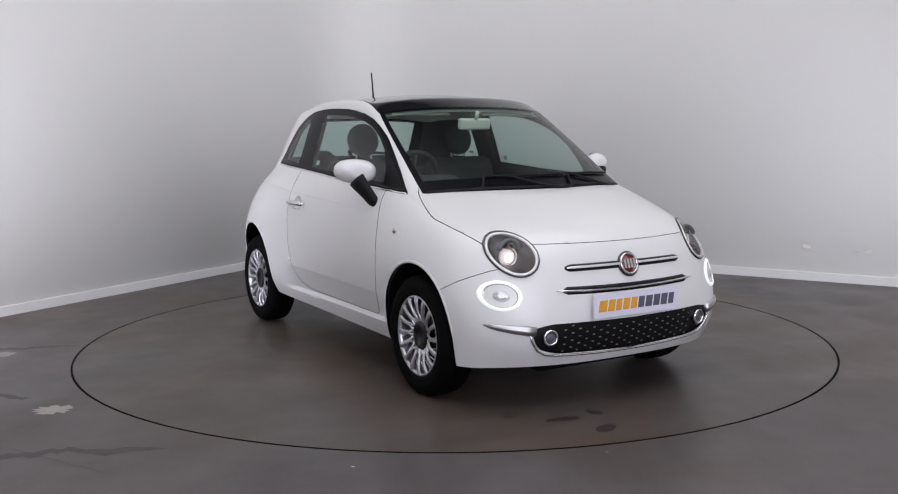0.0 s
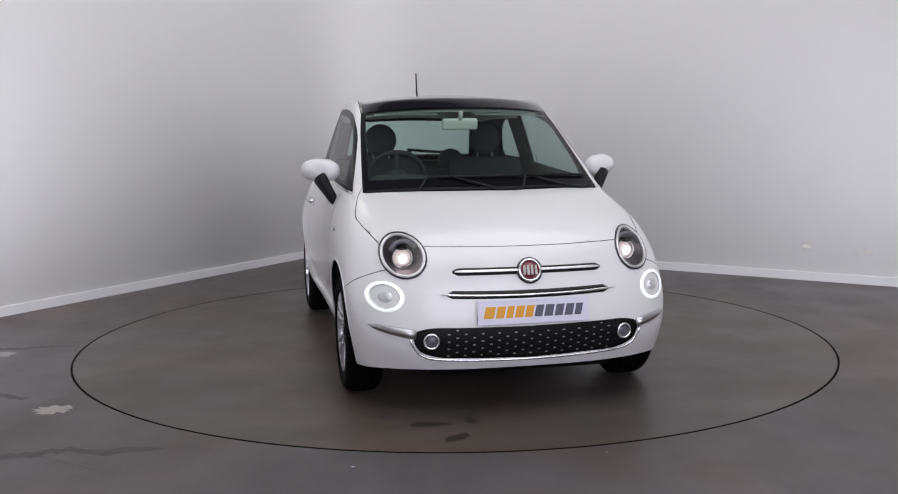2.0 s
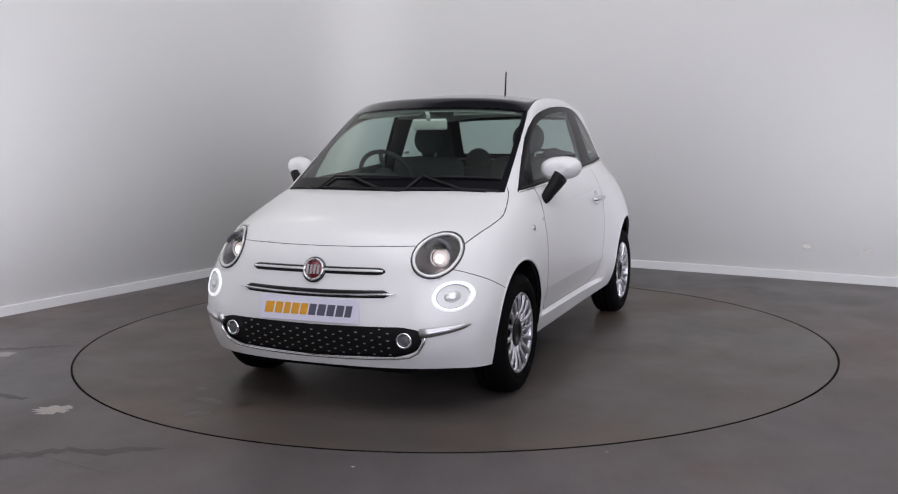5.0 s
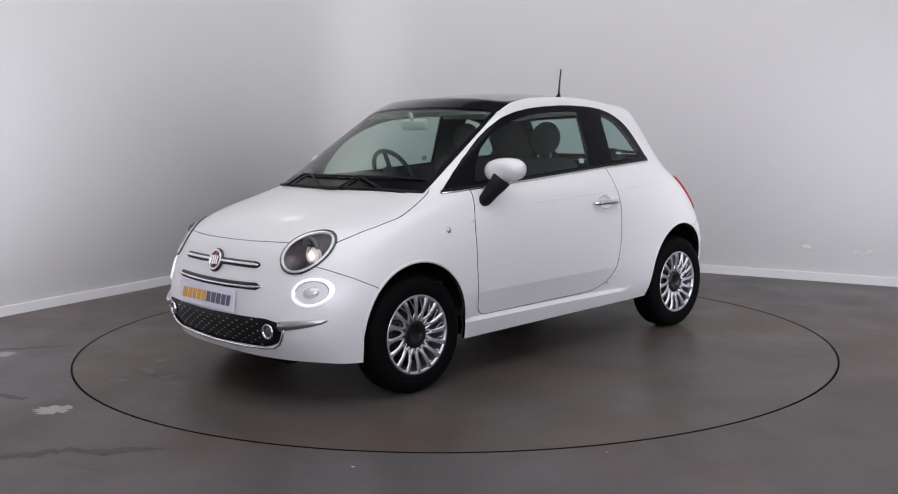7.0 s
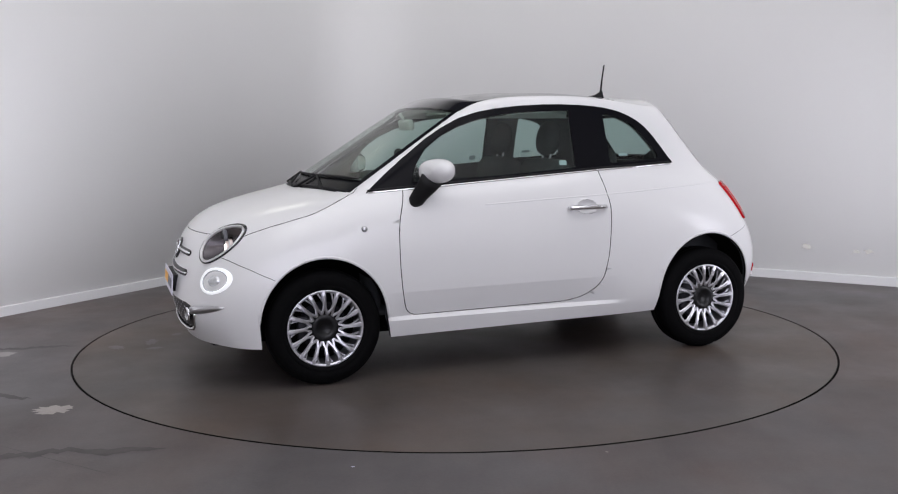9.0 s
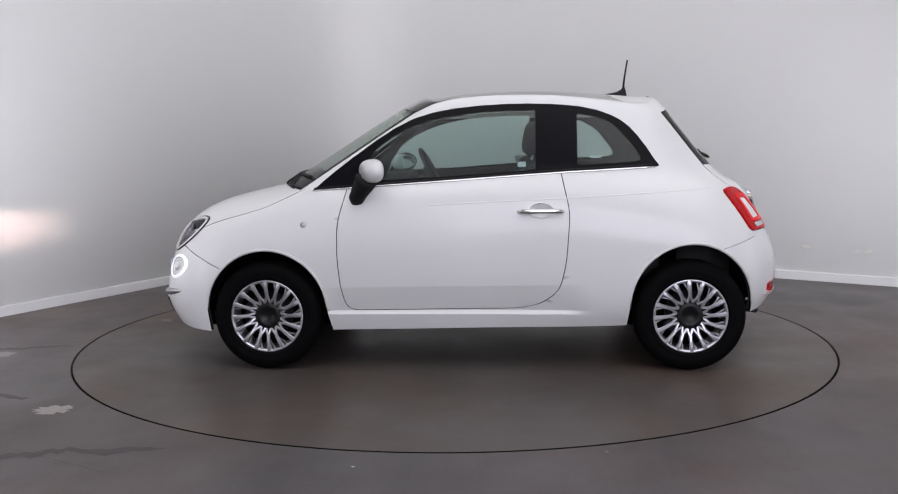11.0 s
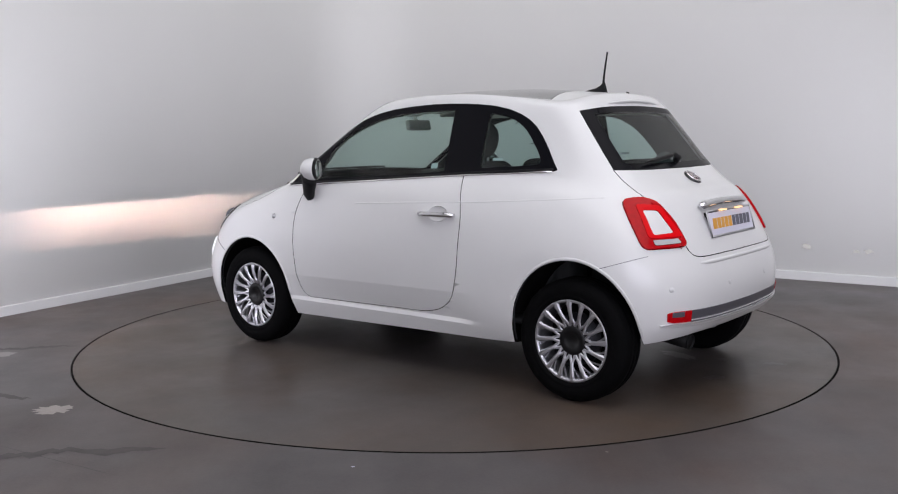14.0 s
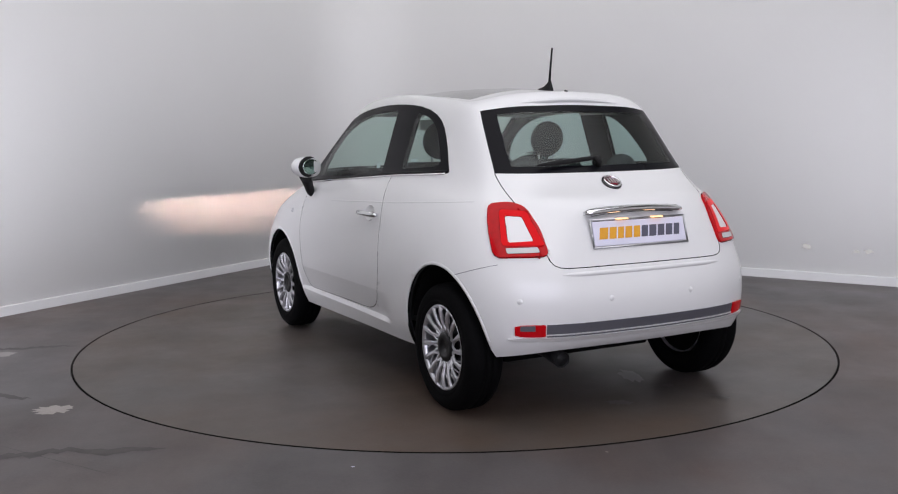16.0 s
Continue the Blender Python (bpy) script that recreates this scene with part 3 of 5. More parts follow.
def cut(bm, outline, kind, test, closed=True):
    """Cuts the faces that meet the test along an outline seen from one side."""
    ax = axes(kind)
    ends = list(zip(outline, outline[1:] + outline[:1])) if closed else list(zip(outline, outline[1:]))
    xs, ys = [p[0] for p in outline], [p[1] for p in outline]
    big = (min(xs) - 0.01, max(xs) + 0.01, min(ys) - 0.01, max(ys) + 0.01)

    def frame_of(f):
        q = [ax(v.co) for v in f.verts]
        return min(c[0] for c in q), max(c[0] for c in q), min(c[1] for c in q), max(c[1] for c in q)

    near = {}
    for f in bm.faces:
        if test(f.calc_center_median()):
            b = frame_of(f)
            if b[1] > big[0] and b[0] < big[1] and b[3] > big[2] and b[2] < big[3]:
                near[f] = b
    for (a0, b0), (a1, b1) in ends:
        if math.hypot(a1 - a0, b1 - b0) < 1e-6:
            continue
        lo0, hi0, lo1, hi1 = min(a0, a1), max(a0, a1), min(b0, b1), max(b0, b1)
        faces = [f for f, b in near.items() if b[1] >= lo0 and b[0] <= hi0 and b[3] >= lo1 and b[2] <= hi1]
        if not faces:
            continue
        n = lift(kind, -(b1 - b0), a1 - a0).normalized()
        geom = list({e for f in faces for e in f.edges}) + list({v for f in faces for v in f.verts}) + faces
        for f in faces:
            del near[f]
        r = bmesh.ops.bisect_plane(bm, geom=geom, dist=1e-4, plane_co=lift(kind, a0, b0), plane_no=n)
        for f in faces + [g for g in r["geom"] if isinstance(g, bmesh.types.BMFace)]:
            if f.is_valid:
                near[f] = frame_of(f)


def inside(outline, a, b):
    hit = False
    j = len(outline) - 1
    for i in range(len(outline)):
        (xi, yi), (xj, yj) = outline[i], outline[j]
        if (yi > b) != (yj > b) and a < (xj - xi) * (b - yi) / (yj - yi) + xi:
            hit = not hit
        j = i
    return hit


def skin_mesh():
    bm = bmesh.new()
    lu, lv = bm.verts.layers.float.new("u"), bm.verts.layers.float.new("v")
    grid = []
    for j in range(SKIN.shape[0]):
        row = []
        for i in range(SKIN.shape[1]):
            v = bm.verts.new(SKIN[j, i])
            v[lu], v[lv] = i / NU, j / NV
            row.append(v)
        grid.append(row)
    for j in range(len(grid) - 1):
        for i in range(len(grid[0]) - 1):
            bm.faces.new((grid[j][i], grid[j][i + 1], grid[j + 1][i + 1], grid[j + 1][i]))
    bmesh.ops.remove_doubles(bm, verts=bm.verts[:], dist=1e-5)
    on_side = lambda p: p.y > 0.45 and -2.72 < p.x < 0.40
    cut(bm, ARCH_FRONT, "side", on_side, False)
    cut(bm, ARCH_REAR, "side", on_side, False)
    cut(bm, WINDOW, "side", on_side)
    cut(bm, DOOR, "side", on_side)
    cut(bm, BONNET, "top", lambda p: p.z > 0.70 and p.x > -0.28)
    cut(bm, [(-0.1, NOSE_Z), (0.2, NOSE_Z + 0.001), (0.55, NOSE_Z + 0.006)], "front", lambda p: p.x > 0.3, False)
    cut(bm, [(roof_end(0.05 * k), 0.05 * k) for k in range(-1, 13)], "top", lambda p: p.z > 1.38, False)
    cut(bm, ROOF_EDGE, "top", lambda p: p.z > 1.36, False)
    cut(bm, [(-0.5, 1.385), (-2.5, 1.385)], "side", lambda p: p.z > 1.3 and p.y > 0.42 and -2.05 < p.x < -0.85, False)
    cut(bm, GRILLE, "front", lambda p: p.x > 0.4)
    cut(bm, RECESS, "side", on_side)
    cut(bm, GLASS, "side", on_side)
    cut(bm, QUARTER, "side", on_side)
    cut(bm, LAMP_INSERT, "diag", lambda p: p.x < -2.3 and p.y > 0.2)
    cut(bm, LAMP_GUIDE, "diag", lambda p: p.x < -2.3 and p.y > 0.2)
    cut(bm, LAMP_CLEAR, "diag", lambda p: p.x < -2.3 and p.y > 0.2)
    cut(bm, HEAD, "front", lambda p: p.x > 0.2 and p.y > 0.3)
    cut(bm, TAILGATE, "front", lambda p: p.x < -2.3)
    cut(bm, TAIL_LAMP, "diag", lambda p: p.x < -2.3 and p.y > 0.2)
    cut(bm, BUMPER, "side", lambda p: p.x > 0.14 and p.y > 0.3, False)
    cut(bm, [(-0.25, crease_z(-0.25)), (-1.80, crease_z(-1.80))], "side", on_side, False)
    cut(bm, [(-0.25, 0.318), (-1.80, 0.318)], "side", on_side, False)
    cut(bm, [(-0.25, 0.298), (-1.80, 0.298)], "side", on_side, False)
    for v in bm.verts:
        if on_side(v.co) and -1.8 < v.co.x < -0.25:
            v.co.y -= tuck(v.co.x, v.co.z)
    return bm, lu, lv




def region(c, u, v):
    """Names the panel of the skin to which a place belongs."""
    side = c.y > 0.45 and -2.72 < c.x < 0.40
    if side and (inside(ARCH_FRONT, c.x, c.z) or inside(ARCH_REAR, c.x, c.z) or inside(RECESS, c.x, c.z)):
        return "hole"
    if c.x > 0.2 and c.y > 0.3 and inside(HEAD, c.y, c.z):
        return "lens"
    if c.x < -2.3 and c.y > 0.2 and inside(TAIL_LAMP, (c.x + c.y) / math.sqrt(2), c.z):
        a = (c.x + c.y) / math.sqrt(2)
        return "lamp_insert" if inside(LAMP_INSERT, a, c.z) else "lamp_clear" if inside(LAMP_CLEAR, a, c.z) else "lamp_guide" if inside(LAMP_GUIDE, a, c.z) else "tail_lamp"
    if u < 2.9 and 6 < v < 7:
        return "windscreen" if u < 2.7 and 6.11 < v < 6.95 else "screen_border"
    if u > 11.3 and 6 < v < 6.98:
        return "rear_window" if u > 11.7 and 6.11 < v < 6.88 else "rear_border"
    if side and inside(WINDOW, c.x, c.z):
        return "door_glass" if inside(GLASS, c.x, c.z) else "quarter_glass" if inside(QUARTER, c.x, c.z) else "window_surround"
    if c.x > 0.4 and inside(GRILLE, c.y, c.z):
        return "grille"
    if c.x > -0.28 and c.z > NOSE_Z + 0.006 * min(1, max(0, c.y) / 0.55) ** 2 and inside(BONNET, c.x, c.y):
        return "bonnet"
    if side and inside(DOOR, c.x, c.z):
        return "door"
    if c.x < -2.3 and v < 6.01 and inside(TAILGATE, c.y, c.z):
        return "tailgate"
    if c.x > roof_end(c.y) and v > 7 and (u < 2.9 or c.y < roof_edge(c.x)):
        return "roof_panel"
    if c.x > 0.15 and (c.x > 0.56 or (c.x > 0.47 and c.y < 0.555) or c.z < np.interp(c.x, [0.17, 0.24, 0.31, 0.36, 0.42, 0.47, 0.56], [0.515, 0.548, 0.58, 0.605, 0.632, 0.655, 0.69])):
        return "front_bumper"
    return "shell"


def split_skin():
    bm, lu, lv = skin_mesh()
    bm.normal_update()
    groups = {}
    for f in bm.faces:
        c = f.calc_center_median()
        u = sum(v[lu] for v in f.verts) / len(f.verts)
        w = sum(v[lv] for v in f.verts) / len(f.verts)
        groups.setdefault(region(c, u, w), []).append([(v.index, v.co.copy(), v.normal.copy()) for v in f.verts])
    bm.free()
    return groups


def panel(faces, both, gap=0.0022, depth=0.014, flip=False, shift=0.0):
    """A panel from pieces of the skin, its rim drawn in by half a gap and turned inwards."""
    bm = bmesh.new()
    for s in ((1, -1) if both else ((-1,) if flip else (1,))):
        made = {}
        for f in faces:
            vs = []
            for k, co, _ in f:
                if k not in made:
                    made[k] = bm.verts.new((co.x, s * co.y, co.z))
                vs.append(made[k])
            vs = [v for i, v in enumerate(vs) if v not in vs[:i]]
            if len(vs) > 2:
                bm.faces.new(vs if s > 0 else vs[::-1])
    bmesh.ops.remove_doubles(bm, verts=bm.verts[:], dist=0.002)
    bmesh.ops.dissolve_degenerate(bm, dist=1e-4, edges=bm.edges[:])
    bmesh.ops.holes_fill(bm, edges=[e for e in bm.edges if e.is_boundary], sides=5)
    bmesh.ops.recalc_face_normals(bm, faces=bm.faces[:])
    bm.normal_update()
    # outward means away from the car's inside
    score = sum(f.calc_area() * f.normal.dot(f.calc_center_median() - Vector((-1.1, 0, 0.7))) for f in bm.faces)
    if score < 0:
        bmesh.ops.reverse_faces(bm, faces=bm.faces[:])
        bm.normal_update()
    rim = [e for e in bm.edges if e.is_boundary]
    normals = {v: v.normal.copy() for e in rim for v in e.verts}
    move = {}
    for e in rim:
        lp = e.link_loops[0]
        d = lp.link_loop_next.vert.co - lp.vert.co
        inw = (normals[e.verts[0]] + normals[e.verts[1]]).cross(d).normalized()
        for v in e.verts:
            move.setdefault(v, Vector())
            move[v] += inw * d.length
    for v, d in move.items():
        if d.length > 0.35 * sum(e.calc_length() for e in v.link_edges if e.is_boundary):
            v.co += d.normalized() * gap
    if shift:
        bm.normal_update()
        for v, n in [(v, v.normal.copy()) for v in bm.verts]:
            v.co += n * shift
    for e in rim:
        e.smooth = False
    for e in bm.edges:
        if all(abs(v.co.y) > 0.6 and -1.74 < v.co.x < -0.31 and min(abs(v.co.z - crease_z(v.co.x)), abs(v.co.z - 0.318), abs(v.co.z - 0.298)) < 0.0012 for v in e.verts):
            e.smooth = False
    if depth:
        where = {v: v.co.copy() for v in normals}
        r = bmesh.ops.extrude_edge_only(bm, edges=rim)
        # rim faces take the second slot, for the shade inside a gap
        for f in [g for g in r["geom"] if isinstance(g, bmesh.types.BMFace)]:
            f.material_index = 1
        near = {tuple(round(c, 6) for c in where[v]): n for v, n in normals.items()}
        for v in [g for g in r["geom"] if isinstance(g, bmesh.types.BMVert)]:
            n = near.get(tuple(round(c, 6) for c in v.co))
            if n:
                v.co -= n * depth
    return bm


car = new("hatchback_car")
tagged(car, "white three-door hatchback with black glass roof, lit headlamps, on the turntable", "car")
SKINS = split_skin()


def add_panel(name, faces, mat, both, flip=False, label="", gap=0.0022, depth=0.014, shift=0.0, parent=None, edge=None):
    bm = panel(faces, both, gap, depth, flip, shift)
    bmesh.ops.transform(bm, matrix=OFFSET, verts=bm.verts[:])
    me = bpy.data.meshes.new(name)
    for f in bm.faces:
        f.smooth = True
    bm.to_mesh(me)
    bm.free()
    me.materials.append(mat)
    # rims are blackened as gap shade unless another edge is given
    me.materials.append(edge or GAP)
    ob = new(name, me)
    ob.parent = parent or car
    if label:
        ob["label"] = label
    return ob


def build_skin():
    made = {}
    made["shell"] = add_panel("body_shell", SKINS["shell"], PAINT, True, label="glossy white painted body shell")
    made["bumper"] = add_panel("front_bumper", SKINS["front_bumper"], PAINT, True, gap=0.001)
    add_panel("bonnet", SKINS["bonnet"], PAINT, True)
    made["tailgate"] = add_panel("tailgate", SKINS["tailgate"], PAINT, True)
    add_panel("roof_panel", SKINS["roof_panel"], BLACK_GLOSS, True, label="fixed black glass roof panel")
    screen = add_panel("windscreen", SKINS["windscreen"], SCREEN_GLASS, True, label="clear green-tinted windscreen", gap=0, depth=0)
    add_panel("border", SKINS["screen_border"], FRIT, True, label="black border of the windscreen", gap=0, parent=screen)
    back = add_panel("rear_window", SKINS["rear_window"], SIDE_GLASS, True, label="tinted rear window", gap=0, depth=0)
    add_panel("border", SKINS["rear_border"], FRIT, True, label="black border of the rear window", gap=0, parent=back)
    made["grille"] = add_panel("lower_grille", SKINS["grille"], MESH, True, label="black lower grille", gap=0, depth=0, shift=-0.012)
    for s in (1, -1):
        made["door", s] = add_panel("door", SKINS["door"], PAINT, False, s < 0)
        w = made["glass", s] = add_panel("side_window", SKINS["door_glass"], SIDE_GLASS, False, s < 0, "green-tinted side window", gap=0, depth=0)
        add_panel("surround", SKINS["window_surround"], FRIT, False, s < 0, "black window surround and pillar", gap=0, parent=w)
        made["quarter", s] = add_panel("quarter_window", SKINS["quarter_glass"], SIDE_GLASS, False, s < 0, "tinted rear quarter window", gap=0, depth=0)
        lamp = add_panel("tail_lamp", SKINS["tail_lamp"], RED_LENS, False, s < 0, "glossy red tail lamp", gap=0.001, depth=0.028, shift=0.012, edge=RED_LENS)
        add_panel("insert", SKINS["lamp_insert"], PAINT, False, s < 0, "white insert", gap=0.001, shift=0.010, parent=lamp)
        add_panel("light_guide", SKINS["lamp_guide"], RED_GLOW, False, s < 0, "brighter red light guide", gap=0.0, shift=0.014, depth=0.012, parent=lamp, edge=RED_LENS)
        add_panel("reversing_lens", SKINS["lamp_clear"], CLEAR_LENS, False, s < 0, "clear reversing lens", gap=0.001, shift=0.013, parent=lamp)
    # dark inner skin: cabin trim, also put behind panels to darken gaps; pale headlining
    low, high = [], []
    for name in ("shell", "door", "bonnet", "front_bumper", "tailgate", "roof_panel", "window_surround", "grille", "tail_lamp", "lamp_insert", "lamp_guide", "lamp_clear"):
        for f in SKINS[name]:
            c = sum((q[1] for q in f), Vector()) / len(f)
            (high if c.z > 1.385 or name == "roof_panel" else low).append(f)
    add_panel("inner_lining", low, TRIM, True, label="dark grey interior trim, carried on behind the outer panels to shade their gaps", gap=0, depth=0, shift=-0.024)
    add_panel("headlining", high, LINING, True, label="pale headlining", gap=0, depth=0, shift=-0.03)
    return made


MADE = build_skin()

# ---- wheels ----
def wheel_master():
    """Built round the local z axis, the outer face towards +z."""
    wheel = new("wheel")
    none = Matrix.Identity(4)
    bm = bmesh.new()
    lathe(bm, [(0.196, 0.074), (0.203, 0.086), (0.216, 0.092), (0.222, 0.0925), (0.226, 0.0905), (0.230, 0.093), (0.255, 0.0925), (0.278, 0.084), (0.290, 0.072), (0.2965, 0.058), (0.300, 0.03), (0.300, 0.012),
               (0.295, 0.010), (0.295, 0.004), (0.300, 0.002), (0.300, -0.02), (0.295, -0.022), (0.295, -0.028), (0.300, -0.03), (0.297, -0.055), (0.290, -0.072), (0.270, -0.088), (0.205, -0.09), (0.196, -0.08)], 72, none, True)
    part("tyre", bm, RUBBER, wheel, "black tyre", place=none)
    bm = bmesh.new()
    lathe(bm, [(0.183, 0.068), (0.187, 0.081), (0.197, 0.086), (0.2025, 0.079), (0.198, 0.070), (0.190, 0.05), (0.184, 0.0), (0.184, -0.07), (0.180, -0.07), (0.180, 0.0), (0.184, 0.05)], 72, none, True)
    rim = part("rim", bm, ALLOY, wheel, "silver multi-spoke alloy rim", place=none)
    n = 16
    for k in range(n):
        bm = bmesh.new()
        a = 2 * math.pi * k / n

        def polar(r, da, h):
            return (r * math.cos(a + da), r * math.sin(a + da), h)

        tube(bm, [polar(0.106, 0.0, 0.070), polar(0.14, 0.02, 0.078), polar(0.17, 0.035, 0.079), polar(0.192, 0.04, 0.074)], [0.0105, 0.0105, 0.0125, 0.016], 6, 0.75)
        tube(bm, [polar(0.125, 0.01, 0.066), polar(0.155, 0.11, 0.062), polar(0.186, 0.19, 0.060)], [0.004, 0.0045, 0.006], 6, 0.8)
        tube(bm, [polar(0.112, 0.0, 0.071), polar(0.092, 0.09, 0.066), polar(0.070, 0.19, 0.060)], [0.008, 0.0075, 0.007], 6, 0.8)
        tube(bm, [polar(0.112, 0.0, 0.071), polar(0.092, -0.09, 0.066), polar(0.070, -0.19, 0.060)], [0.008, 0.0075, 0.007], 6, 0.8)
        part("spoke", bm, ALLOY, rim, place=none, smooth=False)
    bm = bmesh.new()
    lathe(bm, [(0.0, 0.066), (0.036, 0.067), (0.038, 0.070), (0.062, 0.070), (0.070, 0.066), (0.074, 0.056), (0.074, 0.03), (0.0, 0.03)], 40, none)
    part("hub_cap", bm, MESH, wheel, "black hub cap", place=none)
    bm = bmesh.new()
    lathe(bm, [(0.0, 0.0), (0.128, 0.0), (0.128, 0.014), (0.075, 0.014), (0.070, 0.034), (0.0, 0.034)], 40, none)
    part("brake_disc", bm, DARK_METAL, wheel, place=none)
    bm = bmesh.new()
    box(bm, 0.07, 0.135, -0.06, 0.06, -0.01, 0.028, 0.01)
    part("brake_caliper", bm, DARK_METAL, wheel, place=none)
    bm = bmesh.new()
    lathe(bm, [(0.0, -0.04), (0.182, -0.04), (0.182, -0.05), (0.0, -0.05)], 40, none)
    part("drum_shield", bm, GAP, wheel, place=none)
    return wheel


def place_wheels():
    first = wheel_master()
    n = 0
    for x in (0.0, -2.3):
        for s in (1, -1):
            m = OFFSET @ Matrix.Translation((x, s * 0.702, 0.289)) @ Euler((radians(-90 * s), 0, radians(0))).to_matrix().to_4x4() @ pose(0, 0, 0, 0, 0, 23 * n)
            if n == 0:
                first.matrix_basis = m
                first.parent = car
                w = first
            else:
                w = copy_thing(first, m)
                w.parent = car
            n += 1


place_wheels()


def wheel_wells():
    for x, r, cz in ((0.0, 0.342, 0.315), (-2.305, 0.342, 0.335)):
        for s in (1, -1):
            bm = bmesh.new()
            rings = []
            for y in (0.42, 0.60, 0.768):
                ring = []
                for a in range(8, 173, 6):
                    px, pz = x + r * math.cos(radians(a)), cz + r * math.sin(radians(a))
                    ring.append(bm.verts.new((px, s * min(y, side_at(px, pz)[0].y - 0.022), pz)))
                rings.append(ring)
            for p, q in zip(rings, rings[1:]):
                for k in range(len(p) - 1):
                    bm.faces.new((p[k], p[k + 1], q[k + 1], q[k]))
            bm.faces.new(rings[0])
            part("wheel_arch_liner", bm, GAP, car, "black wheel arch liner")
    bm = bmesh.new()
    box(bm, -2.30, 0.54, -0.44, 0.44, 0.17, 0.30, 0.02)
    box(bm, -2.68, -2.28, -0.44, 0.44, 0.31, 0.40, 0.02)
    box(bm, -1.90, -0.40, -0.64, 0.64, 0.20, 0.29, 0.02)
    box(bm, 0.36, 0.52, -0.50, 0.50, 0.228, 0.28, 0.02)
    box(bm, -2.72, -2.60, -0.50, 0.50, 0.34, 0.42, 0.02)
    part("underbody", bm, GAP, car, "black underbody")
    bm = bmesh.new()
    tube(bm, [(-2.4, 0.40, 0.30), (-2.6, 0.40, 0.285), (-2.67, 0.405, 0.280), (-2.735, 0.41, 0.275)], [0.03, 0.03, 0.034, 0.036], 18)
    lathe(bm, [(0.036, 0.0), (0.038, 0.004), (0.036, 0.008), (0.031, 0.006), (0.030, -0.03), (0.0, -0.03)], 18, facing((-2.735, 0.41, 0.275), (-1, 0.05, -0.12)))
    part("exhaust", bm, BLACK, car, "dark steel exhaust pipe")
    for s in (1, -1):
        bm = bmesh.new()
        tube(bm, [(-2.3, s * 0.40, 0.27), (-2.3, s * 0.66, 0.289)], 0.03, 10)
        part("axle", bm, DARK_METAL, car)
        bm = bmesh.new()
        tube(bm, [(0, s * 0.40, 0.27), (0, s * 0.66, 0.289)], 0.03, 10)
        part("axle", bm, DARK_METAL, car)


wheel_wells()


# ---- painted lips round the wheel arches ----
def arch_lips():
    for outline, cx, cz in ((ARCH_FRONT, 0.0, 0.315), (ARCH_REAR, -2.305, 0.335)):
        for s in (1, -1):
            pts = []
            for x, z in outline:
                if z < 0.27:
                    continue
                d = Vector((x - cx, z - cz)).normalized() * 0.006
                pts.append(side_at(x + d.x, z + d.y, s, -0.002)[0])
            bm = bmesh.new()
            tube(bm, pts, [0.003] + [0.0085] * (len(pts) - 2) + [0.003], 8, 0.55, (0, 1, 0))
            part("arch_lip", bm, PAINT, car)


arch_lips()

# ---- front of the car ----
def on_front(outline, out=0.0):
    return [front_at(y, z, out)[0] for y, z in outline]


def loop_tube(bm, pts, radius, n=8, flat=1.0):
    tube(bm, list(pts) + [pts[0], pts[1]], radius, n, flat)


def side_flip(bm, s):
    if s < 0:
        bmesh.ops.scale(bm, vec=(1, -1, 1), verts=bm.verts[:])
        bmesh.ops.reverse_faces(bm, faces=bm.faces[:])
    return bm


